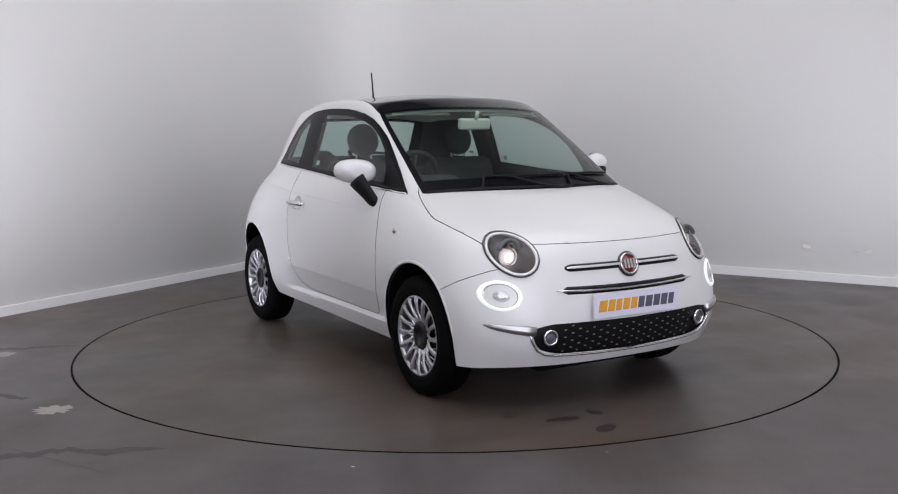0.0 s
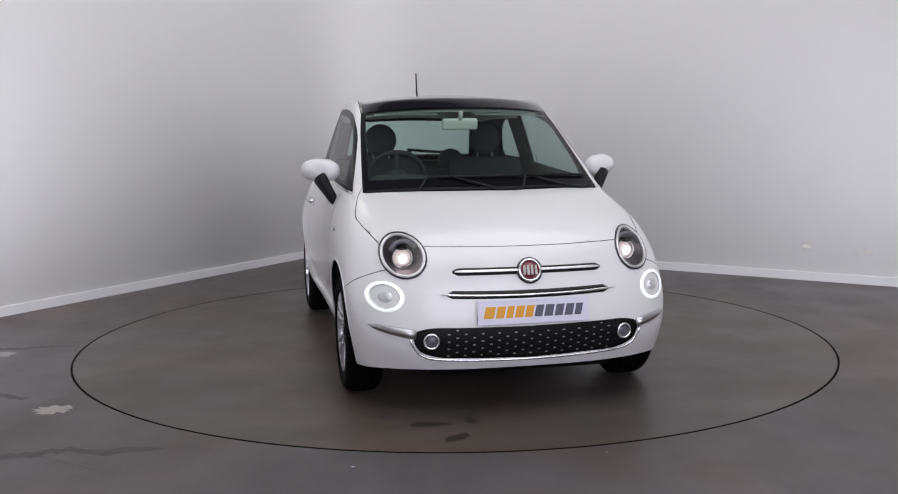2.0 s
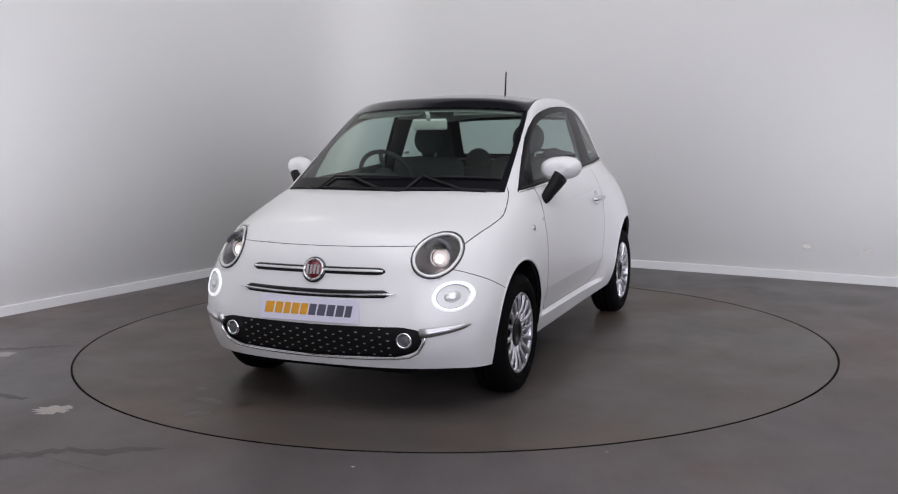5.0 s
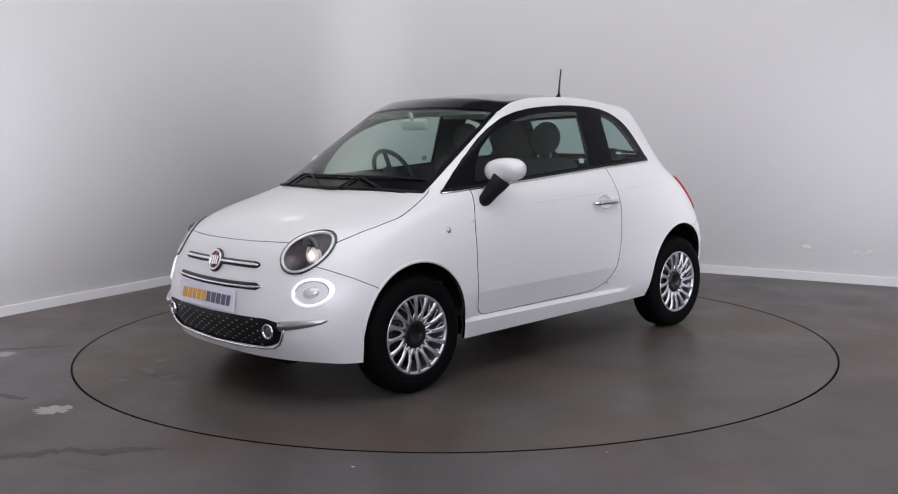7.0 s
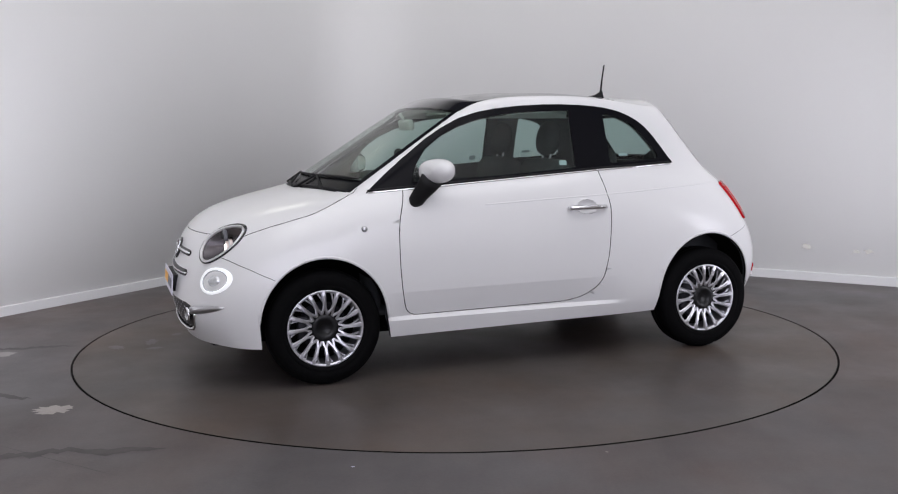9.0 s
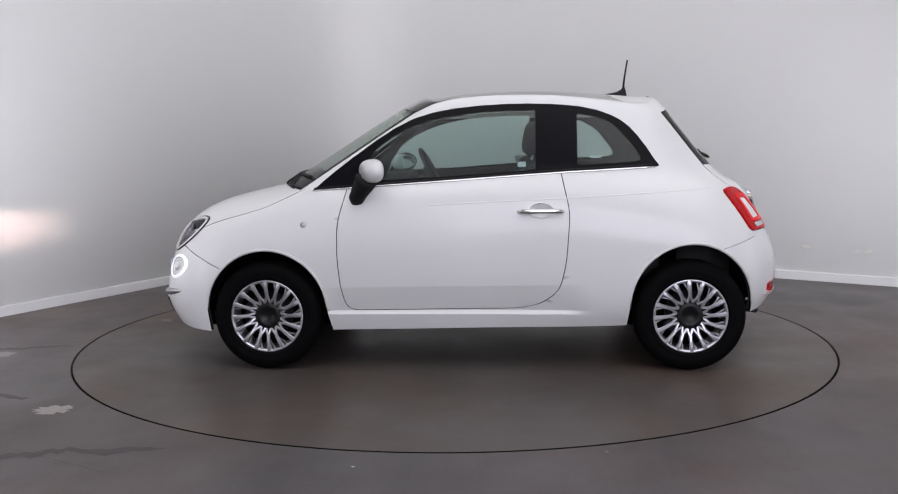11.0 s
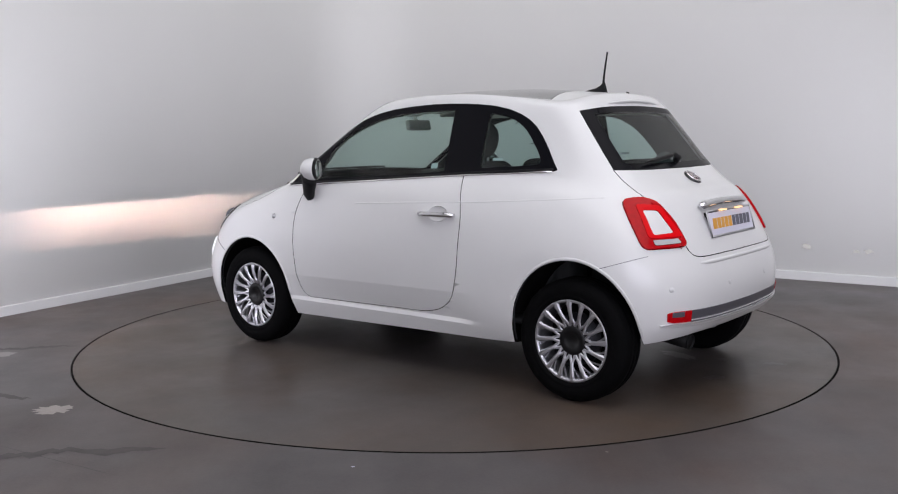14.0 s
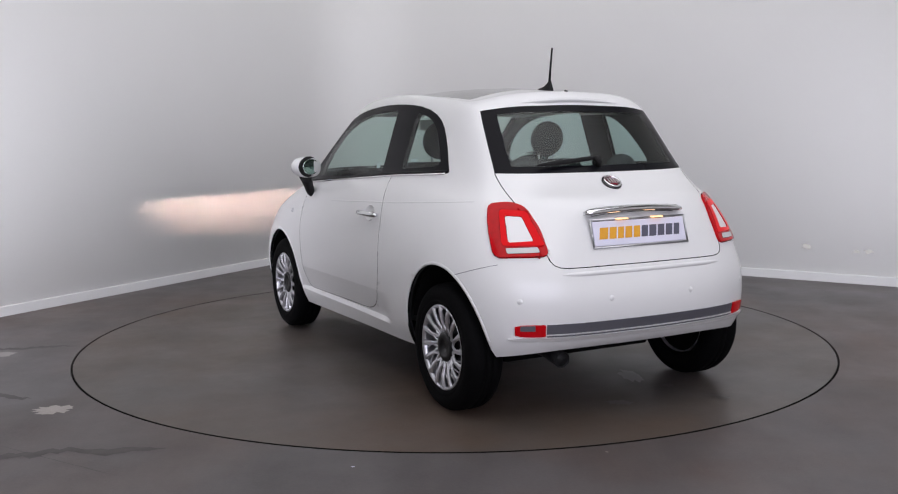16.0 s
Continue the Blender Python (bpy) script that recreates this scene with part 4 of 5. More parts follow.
def build_headlamp(s):
    rim = on_front(ellipse(0.553, 0.727, 0.096, 0.0945, 48), 0.002)
    centre = sum(rim, Vector()) / len(rim)
    lamp = add_panel("headlamp", SKINS["lens"], LAMP_GLASS, False, s < 0, "round lit headlamp with a chrome ring", gap=0, depth=0, shift=0.010)
    bm = bmesh.new()
    loop_tube(bm, rim, 0.0055, 8)
    part("seal", side_flip(bm, s), BLACK_GLOSS, lamp)
    bm = bmesh.new()
    loop_tube(bm, [p + (centre - p) * 0.085 + Vector((0.004, 0, 0)) for p in rim], 0.0075, 8)
    part("chrome_ring", side_flip(bm, s), RING, lamp, "chrome ring")
    # bowl, stepped inwards
    bm = bmesh.new()
    rings = []
    axis = Vector((-1.0, -0.25, -0.1)).normalized()
    for k, d in ((0.97, 0.006), (0.90, 0.012), (0.86, 0.030), (0.70, 0.045), (0.62, 0.07), (0.40, 0.085)):
        rings.append([bm.verts.new(centre + (p - centre) * k + axis * d) for p in rim])
    for a, b in zip(rings, rings[1:]):
        for k in range(len(a)):
            bm.faces.new((a[k], a[(k + 1) % len(a)], b[(k + 1) % len(b)], b[k]))
    bm.faces.new(rings[-1])
    part("bowl", side_flip(bm, s), BOWL, lamp, "dark metallic reflector bowl")
    # eyebrow shade over the projector
    bm = bmesh.new()
    c = centre + axis * 0.035
    tube(bm, [c + Vector((0.012, 0.062 * math.cos(radians(a)), 0.006 + 0.06 * math.sin(radians(a)))) for a in range(15, 171, 12)], 0.011, 8, 1.0, (1, 0, 0))
    part("shade", side_flip(bm, s), GREY, lamp, "dark inner shade")
    bm = bmesh.new()
    lathe(bm, [(0.0, 0.010), (0.018, 0.009), (0.034, 0.0), (0.040, -0.02), (0.0, -0.02)], 28, facing(c + Vector((0.0, 0.002, -0.016)), (1, 0.1, 0.02)))
    part("projector", side_flip(bm, s), BEAM_GLOW, lamp, "glowing projector lens")
    bm = bmesh.new()
    lathe(bm, [(0.040, -0.004), (0.042, 0.003), (0.046, 0.003), (0.048, -0.004)], 32, facing(c + Vector((0.0, 0.002, -0.014)), (1, 0.1, 0.02)), True)
    part("projector_ring", side_flip(bm, s), RING, lamp)
    bm = bmesh.new()
    lathe(bm, [(0.0, 0.017), (0.012, 0.015), (0.020, 0.009), (0.021, 0.002)], 24, facing(c + Vector((0.0, 0.002, -0.018)), (1, 0.1, 0.02)))
    part("projector_core", side_flip(bm, s), BEAM_CORE, lamp, "bright centre of the projector lens")
    # dipped beam: a thin bright bar at the back of a level slot
    b = Vector((centre.x - 0.055, centre.y - 0.005, 0.764))
    bm = bmesh.new()
    box(bm, b.x - 0.002, b.x, b.y - 0.008, b.y + 0.008, b.z - 0.0007, b.z + 0.0005)
    dip = Matrix.Translation(b) @ Matrix.Rotation(radians(1.2), 4, "Y") @ Matrix.Translation(-b)
    bmesh.ops.transform(bm, matrix=dip, verts=bm.verts[:])
    part("burner", side_flip(bm, s), BURNER, lamp, smooth=False)
    bm = bmesh.new()
    x0, x1, w = b.x - 0.006, b.x + 0.036, 0.018
    box(bm, x0, x1, b.y - w, b.y + w, b.z - 0.0001, b.z + 0.0060)
    for k in range(1, 9):
        z = b.z - 0.0004 - 0.0012 * k
        box(bm, x1 - 0.002, x1, b.y - w, b.y + w, z - 0.00008 * k, z + 0.00008 * k)
    for k in range(1, 5):
        for y in (b.y + 0.0035 * k + 0.001, b.y - 0.0035 * k - 0.001):
            box(bm, x1 - 0.005, x1 - 0.003, y - 0.0003 * k, y + 0.0003 * k, b.z - 0.011, b.z + 0.0004)
    box(bm, x0, x1, b.y - w, b.y + w, b.z - 0.0130, b.z - 0.0110)
    box(bm, x0, x0 + 0.003, b.y - w, b.y + w, b.z - 0.012, b.z + 0.004)
    box(bm, x0, x1, b.y - w - 0.002, b.y - w, b.z - 0.013, b.z + 0.006)
    box(bm, x0, x1, b.y + w, b.y + w + 0.002, b.z - 0.013, b.z + 0.006)
    bmesh.ops.transform(bm, matrix=dip, verts=bm.verts[:])
    part("beam_slot", side_flip(bm, s), SHUTTER, lamp, smooth=False)


def build_daylight_lamp(s):
    bm = bmesh.new()
    rings = []
    for k, out in ((1.02, -0.004), (0.99, 0.006), (0.90, 0.010), (0.80, 0.006)):
        ring = []
        for a in range(0, 360, 10):
            p, n = front_at(0.645 + 0.079 * math.cos(radians(a)) * k, 0.550 + 0.066 * math.sin(radians(a)) * k)
            ring.append(bm.verts.new(p + n * out))
        rings.append(ring)
    for a, b in zip(rings, rings[1:]):
        for k in range(len(a)):
            bm.faces.new((a[k], a[(k + 1) % len(a)], b[(k + 1) % len(b)], b[k]))
    lamp = part("daylight_lamp", side_flip(bm, s), DRL_GLOW, car, "oval ring of lit white daylight lamp")
    bm = bmesh.new()
    rings = []
    for k, out in ((0.81, 0.005), (0.66, -0.006), (0.42, -0.002), (0.30, 0.008), (0.16, 0.012)):
        ring = []
        for a in range(0, 360, 12):
            p, n = front_at(0.645 + 0.079 * math.cos(radians(a)) * k, 0.550 + 0.066 * math.sin(radians(a)) * k)
            ring.append(bm.verts.new(p + n * out))
        rings.append(ring)
    for a, b in zip(rings, rings[1:]):
        for k in range(len(a)):
            bm.faces.new((a[k], a[(k + 1) % len(a)], b[(k + 1) % len(b)], b[k]))
    bm.faces.new(rings[-1])
    part("reflector", side_flip(bm, s), DRL_INNER, lamp, "clear faceted reflector", smooth=False)


def band(name, half, z, radius, mat, parent, label="", start=0.0, out=0.002, flat=1.0, rise=0.0, end_scale=0.25):
    """A tapering strip across the nose on both sides, or from one side to the other."""
    for s in ((1,) if start == 0 else (1, -1)):
        bm = bmesh.new()
        ys = np.linspace(-half if start == 0 else start, half, 19)
        pts, rad = [], []
        for y in ys:
            p, n = front_at(float(y), z + rise * (abs(y) / half) ** 2, out)
            pts.append(p)
            e = min(1.0, (half - abs(y)) / (0.09 * half))
            rad.append(radius * (end_scale + (1 - end_scale) * math.sqrt(max(0.0, e))))
        tube(bm, pts, rad, 8, flat)
        part(name, side_flip(bm, s), mat, parent, label)


def letter_bars(place, parent, width, height):
    """The plate's ten slanted marks, orange then grey, as plain blocks."""
    widths = (1.15, 0.95, 0.8, 0.95, 0.9, 0.9, 1.0, 0.95, 0.95, 0.8)
    x, gap = -width / 2, width * 0.020
    unit = (width - gap * 9) / sum(widths)
    for k, w in enumerate(widths):
        bm = bmesh.new()
        box(bm, x, x + w * unit, -height / 2, height / 2, 0.0, 0.0016)
        for v in bm.verts:
            v.co.x += v.co.y * 0.22
        bmesh.ops.transform(bm, matrix=place, verts=bm.verts[:])
        part("mark", bm, PLATE_ORANGE if k < 5 else PLATE_GREY, parent, "orange block mark" if k < 5 else "dark grey block mark", smooth=False)
        x += w * unit + gap


def build_plate(point, normal, frame_mat=None):
    m = facing(point, normal)
    bm = bmesh.new()
    box(bm, -0.26, 0.26, -0.0555, 0.0555, -0.006, 0.0, 0.002, m)
    plate = part("number_plate", bm, PLATE_WHITE, car, "white dealer plate with orange and grey block marks", smooth=False)
    letter_bars(m, plate, 0.455, 0.052)
    if frame_mat:
        bm = bmesh.new()
        c = [(-0.268, -0.063), (0.268, -0.063), (0.268, 0.063), (-0.268, 0.063)]
        for (x0, y0), (x1, y1) in zip(c, c[1:] + c[:1]):
            tube(bm, [m @ Vector((x0, y0, -0.002)), m @ Vector((x1, y1, -0.002))], 0.0045, 6)
        part("plate_surround", bm, frame_mat, plate)


def build_badge(point, normal, r):
    m = facing(point, normal)
    bm = bmesh.new()
    lathe(bm, [(0.0, 0.0), (r, 0.0), (r, 0.008), (r * 0.9, 0.012), (0.0, 0.012)], 36, m)
    badge = part("badge", bm, BLACK_GLOSS, car, "round maroon badge with a chrome ring")
    bm = bmesh.new()
    lathe(bm, [(r * 0.70, 0.010), (r * 0.72, 0.017), (r * 0.86, 0.017), (r * 0.90, 0.010)], 36, m, True)
    part("ring", bm, CHROME, badge)
    bm = bmesh.new()
    lathe(bm, [(0.0, 0.0155), (r * 0.72, 0.0145), (r * 0.72, 0.010)], 36, m)
    part("field", bm, MAROON, badge)
    for k in range(4):
        bm = bmesh.new()
        x = (k - 1.5) * r * 0.30
        box(bm, x - r * 0.09, x + r * 0.09, -r * 0.36, r * 0.36, 0.0155, 0.0185, 0.0, m)
        part("bar", bm, CHROME, badge, smooth=False)


def build_front():
    for s in (1, -1):
        build_headlamp(s)
        build_daylight_lamp(s)
        # bright tapered strips beside the grille
        bm = bmesh.new()
        pts = [column_at(2.0 + 0.19 * k, 0.388 + 0.0056 * k, -0.003)[0] for k in range(7)]
        tube(bm, pts, [0.024, 0.0235, 0.022, 0.020, 0.017, 0.013, 0.004], 8, 1.0)
        part("side_strip", side_flip(bm, s), SATIN, car, "satin chrome bumper strip")
        bm = bmesh.new()
        p, n = front_at(0.457, 0.357, -0.004)
        lathe(bm, [(0.026, 0.0), (0.028, 0.010), (0.034, 0.012), (0.038, 0.006), (0.038, -0.006), (0.026, -0.006)], 32, facing(p, (1, 0.15, 0)), True)
        fog = part("fog_lamp", side_flip(bm, s), CHROME, car, "round fog lamp with a chrome ring")
        bm = bmesh.new()
        lathe(bm, [(0.0, 0.008), (0.018, 0.006), (0.027, 0.0), (0.027, -0.006), (0.0, -0.006)], 28, facing(p, (1, 0.15, 0)))
        part("lens", side_flip(bm, s), GREY, fog)
        bm = bmesh.new()
        p, n = side_at(-0.215, 0.793, 1, 0.0)
        lathe(bm, [(0.0, 0.010), (0.010, 0.008), (0.016, 0.002), (0.016, -0.004)], 20, facing(p, n))
        part("side_repeater", side_flip(bm, s), SATIN, car, "small clear side repeater")
    # rows of bright dashes in the grille
    bm = bmesh.new()
    box(bm, -0.0058, 0.0058, -0.0021, 0.0021, -0.002, 0.0015)
    dash = bpy.data.meshes.new("dash")
    bm.to_mesh(dash)
    bm.free()
    dash.materials.append(DASH_METAL)
    for row in range(8):
        z = 0.279 + 0.0178 * row
        for k in range(-8, 9):
            y = (k + (0.5 if row % 2 else 0.0)) * 0.076
            if abs(y) > 0.41 or (row == 0 and abs(y) > 0.39) or (row == 7 and abs(y) < 0.27):
                continue
            p, n = front_at(y, z, -0.011)
            ob = new("dash", dash)
            ob.parent = MADE["grille"]
            ob.matrix_basis = OFFSET @ facing(p, n)
    # lower chrome line
    bm = bmesh.new()
    line = [(-0.55 + 0.0, 0.385), (-0.54, 0.345), (-0.51, 0.30), (-0.47, 0.278), (-0.42, 0.270)]
    full = line + [(y, 0.258 + 0.012 * (abs(y) / 0.42) ** 2) for y in np.linspace(-0.36, 0.36, 13)] + [(-y, z) for y, z in line[::-1]]
    tube(bm, [front_at(float(y), z, 0.003)[0] for y, z in full], 0.006, 8)
    part("lower_chrome_line", bm, CHROME, car, "thin chrome line under the grille")
    band("upper_slot", 0.400, 0.551, 0.012, MESH, car, "black slot between the lamps", out=-0.007, rise=0.006, end_scale=0.3, flat=2.1)
    band("upper_chrome_line", 0.415, 0.552, 0.0055, CHROME, car, "thin chrome line across the slot", out=0.007, rise=0.010)
    band("whisker_base", 0.350, 0.660, 0.019, MESH, car, "", start=0.05, out=-0.007, end_scale=0.5)
    band("whisker", 0.340, 0.660, 0.0095, RING, car, "chrome whisker strip", start=0.05, out=0.004, end_scale=0.5)
    p, n = front_at(0.0, 0.657, 0.0)
    build_badge(p, Vector((n.x, 0, n.z)), 0.061)
    build_plate(Vector((0.716, 0.0, 0.485)), (1, 0, 0.07))
    bm = bmesh.new()
    box(bm, 0.66, 0.708, -0.20, 0.20, 0.44, 0.53, 0.01)
    part("plate_carrier", bm, BLACK, car, "black plate carrier")


build_front()


# ---- sides ----
def build_sides():
    for s in (1, -1):
        # door mirror
        bm = bmesh.new()
        n, rings = 28, []
        for k, (dx, ry, rz) in enumerate(((0.060, 0.012, 0.008), (0.054, 0.052, 0.032), (0.036, 0.078, 0.050), (0.010, 0.089, 0.059), (-0.025, 0.092, 0.062), (-0.045, 0.088, 0.058), (-0.048, 0.080, 0.051))):
            rings.append([bm.verts.new((-0.572 + 0.74 * dx + 0.012 * math.cos(2 * math.pi * i / n), 0.832 + 1.22 * ry * math.copysign(abs(math.cos(2 * math.pi * i / n)) ** 0.85, math.cos(2 * math.pi * i / n)),
                                        1.082 + 1.04 * rz * math.copysign(abs(math.sin(2 * math.pi * i / n)) ** 0.85, math.sin(2 * math.pi * i / n)) + 0.004 * math.cos(2 * math.pi * i / n))) for i in range(n)])
        for a, b in zip(rings, rings[1:]):
            for i in range(n):
                bm.faces.new((a[i], a[(i + 1) % n], b[(i + 1) % n], b[i]))
        bm.faces.new(rings[0])
        bm.faces.new(rings[-1])
        sweep = Matrix.Translation((-0.575, 0.80, 1.08)) @ Matrix.Rotation(radians(38), 4, "Z") @ Matrix.Translation((0.575, -0.80, -1.08))
        bmesh.ops.transform(bm, matrix=sweep, verts=bm.verts[:])
        mirror = part("door_mirror", side_flip(bm, s), PAINT, car, "white door mirror on a black stalk")
        bm = bmesh.new()
        m = Matrix.Translation((-0.612, 0.832, 1.084)) @ Euler((0, radians(-90), 0)).to_matrix().to_4x4()
        vs = lathe(bm, [(0.0, 0.0), (0.9, 0.0), (1.0, 0.004), (1.02, -0.006), (0.0, -0.006)], 32)
        for v in vs:
            v.co = Vector((v.co.x * 0.047, v.co.y * 0.086, v.co.z))
        bmesh.ops.transform(bm, matrix=sweep @ m, verts=bm.verts[:])
        bezel = bmesh.new()
        vs = lathe(bezel, [(0.0, -0.004), (0.8, -0.004), (1.0, -0.002), (1.06, -0.012), (1.02, -0.03)], 32)
        for v in vs:
            v.co = Vector((v.co.x * 0.060, v.co.y * 0.103, v.co.z))
        bmesh.ops.transform(bezel, matrix=sweep @ m, verts=bezel.verts[:])
        part("bezel", side_flip(bezel, s), BLACK, mirror, "black mirror bezel")
        part("mirror_glass", side_flip(bm, s), MIRROR, mirror, "mirror glass")
        bm = bmesh.new()
        tube(bm, [(-0.570, 0.825, 1.038), (-0.555, 0.810, 1.01), (-0.525, 0.785, 0.965), (-0.503, 0.764, 0.925), (-0.495, 0.754, 0.90)], [0.062, 0.056, 0.046, 0.042, 0.022], 14, 0.62, (0, 1, 0))
        part("stalk", side_flip(bm, s), BLACK, mirror, "black mirror stalk")
        # door handle and its recess
        pts = [side_at(-1.50 + d, 0.856 + 0.0, 1, o)[0] for d, o in ((-0.118, 0.004), (-0.105, 0.020), (-0.06, 0.026), (0.0, 0.028), (0.06, 0.026), (0.105, 0.020), (0.118, 0.004))]
        bm = bmesh.new()
        tube(bm, pts, [0.011, 0.0155, 0.016, 0.016, 0.016, 0.0155, 0.011], 10, 0.9)
        part("door_handle", side_flip(bm, s), CHROME, MADE["door", s], "chrome door handle")
        bm = bmesh.new()
        p, n = side_at(-1.50, 0.862, 1, -0.026)
        vs = lathe(bm, [(0.0, 0.004), (0.6, 0.007), (0.9, 0.018), (1.04, 0.0262)], 28)
        for v in vs:
            v.co = Vector((v.co.x * 0.062, v.co.y * 0.038, v.co.z))
        bmesh.ops.transform(bm, matrix=facing(p, n), verts=bm.verts[:])
        part("handle_recess", side_flip(bm, s), PAINT, MADE["door", s])
        # small pale stickers inside the glass
        for x, z, w, h in ((-1.40, 1.108, 0.022, 0.014), (-1.80, 1.145, 0.030, 0.007)):
            bm = bmesh.new()
            p, n = side_at(x, z, 1, -0.003)
            box(bm, -w, w, -h, h, -0.0004, 0.0004, 0.0, facing(p, n))
            part("sticker", side_flip(bm, s), STICKER, MADE["glass" if x > -1.6 else "quarter", s], "small pale window sticker", smooth=False)
        # chrome strip under the windows
        bm = bmesh.new()
        xs = np.linspace(-0.262, -2.118, 40)
        tube(bm, [side_at(float(x), float(np.interp(-x, [0.25, 1.0, 1.6, 2.12], [0.970, 1.020, 1.060, 1.0845])), 1, 0.002)[0] for x in xs], 0.0058, 6)
        part("waist_strip", side_flip(bm, s), CHROME, car, "thin chrome waist strip")
        bm = bmesh.new()
        tube(bm, [side_at(float(x), float(np.interp(-x, [0.25, 1.0, 1.6, 2.12], [0.970, 1.020, 1.060, 1.0845])) + 0.012, 1, 0.002)[0] for x in xs], 0.0055, 6)
        part("window_seal", side_flip(bm, s), BLACK, car)
        # faint shoulder crease
        bm = bmesh.new()
        xs = np.linspace(-0.85, -2.46, 30)
        tube(bm, [side_at(float(x), float(np.interp(-x, [0.85, 1.32, 1.75, 2.49], [0.893, 0.914, 0.932, 0.975])), 1, -0.0042)[0] for x in xs], [0.001] + [0.006] * 28 + [0.001], 8)
        part("crease", side_flip(bm, s), PAINT, car)


build_sides()


# ---- roof, wipers, rear ----
def build_top_and_rear():
    bm = bmesh.new()
    rings = []
    for x, w, h in ((-1.905, 0.004, 0.002), (-1.94, 0.016, 0.014), (-1.98, 0.021, 0.024), (-2.008, 0.018, 0.042), (-2.022, 0.011, 0.058), (-2.034, 0.010, 0.056), (-2.045, 0.012, 0.008)):
        z0 = top_at(x, 0.0)[0].z
        rings.append([bm.verts.new((x, w * math.cos(a), z0 - 0.004 + h * max(0.0, math.sin(a)))) for a in np.linspace(0, math.pi, 9)])
    for a, b in zip(rings, rings[1:]):
        for k in range(8):
            bm.faces.new((a[k], a[k + 1], b[k + 1], b[k]))
    bm.faces.new(rings[0])
    bm.faces.new(rings[-1])
    aerial = part("aerial", bm, BLACK, car, "black roof aerial")
    bm = bmesh.new()
    tube(bm, [(-2.020, 0, 1.505), (-2.03, 0, 1.60), (-2.046, 0, 1.703)], [0.0075, 0.0055, 0.0045], 8)
    part("rod", bm, BLACK, aerial)
    # front wipers lying on the black border
    for y0, y1, ya in ((-0.48, 0.20, -0.10), (0.08, 0.60, 0.32)):
        bm = bmesh.new()
        ys = np.linspace(y0, y1, 13)
        tube(bm, [screen_at(float(y), 6.0 + 0.056 * min(1.0, 4 * (y - y0) / (y1 - y0)), 0.010)[:] for y in ys], [0.004] + [0.0075] * 11 + [0.004], 6)
        wiper = part("wiper_blade", bm, BLACK, car, "black windscreen wiper")
        bm = bmesh.new()
        tube(bm, [screen_at(ya + 0.24, 6.0, 0.002), screen_at(ya + 0.12, 6.0, 0.012), screen_at(ya - 0.10, 6.056, 0.016)], [0.012, 0.009, 0.005], 8)
        part("arm", bm, BLACK, wiper)
    # cowl between bonnet and glass
    bm = bmesh.new()
    for s in (1,):
        tube(bm, [top_at(-0.006 - 0.42 * abs(y) ** 2, y, 0.0)[0] for y in np.linspace(-0.62, 0.62, 25)], 0.010, 6)
    part("cowl_seal", bm, BLACK, car)
    # rear wiper
    bm = bmesh.new()
    tube(bm, [rear_at(y, z, 0.022)[0] for y, z in ((0.36, 1.112), (0.28, 1.118), (0.18, 1.126), (0.08, 1.136), (0.0, 1.145))], [0.004, 0.010, 0.011, 0.011, 0.008], 8)
    wiper = part("rear_wiper", bm, BLACK, car, "black rear wiper")
    bm = bmesh.new()
    tube(bm, [rear_at(0.02, 1.118, 0.004)[0], rear_at(0.02, 1.122, 0.03)[0], rear_at(0.04, 1.138, 0.032)[0]], [0.018, 0.018, 0.012], 12)
    part("pivot", bm, BLACK, wiper)
    p, n = rear_at(0.0, 1.036, 0.0)
    build_badge(p, Vector((n.x, 0, n.z)), 0.050)
    # handle bar over the plate, plate, plate lamps
    bm = bmesh.new()
    pts = [rear_at(float(y), 0.905 + 0.012 * (1 - (y / 0.27) ** 2), 0.02)[0] for y in np.linspace(-0.275, 0.275, 17)]
    tube(bm, pts, [0.012] + [0.024] * 15 + [0.012], 10, 0.8)
    part("tailgate_handle", bm, CHROME, MADE["tailgate"], "chrome tailgate handle bar")
    build_plate(Vector((-2.762, 0.0, 0.828)), (-1, 0, 0.28), SATIN)
    bm = bmesh.new()
    box(bm, -2.75, -2.69, -0.24, 0.24, 0.78, 0.88, 0.01)
    part("plate_carrier", bm, BLACK, MADE["tailgate"])
    for y in (0.10, -0.10):
        bm = bmesh.new()
        box(bm, -2.764, -2.744, y - 0.03, y + 0.03, 0.886, 0.892)
        part("plate_bulb", bm, PLATE_GLOW, car, "warm plate lamp", smooth=False)
    # bumper insert, chrome lines and reflectors
    def strip_on(z0, z1, out, mat, name, us, parent=car, label=""):
        """A strip along stations us of the tail; station 14 is the centre, above it the other side."""
        b2 = bmesh.new()
        rows = []
        for u in us:
            side, w = (1, u) if u <= 14 else (-1, 28 - u)
            e = min(1.0, max(0.10, 1.0 - max(0.0, (11.62 - w) / 0.34) ** 2.2))
            zm = (z0 + z1) / 2
            row = []
            for z in (z0, z1):
                p, n = column_at(min(w, 13.999), zm + (z - zm) * e, 0.0, side)
                row.append((b2.verts.new(p + n * out), b2.verts.new(p - n * 0.01)))
            rows.append(row)
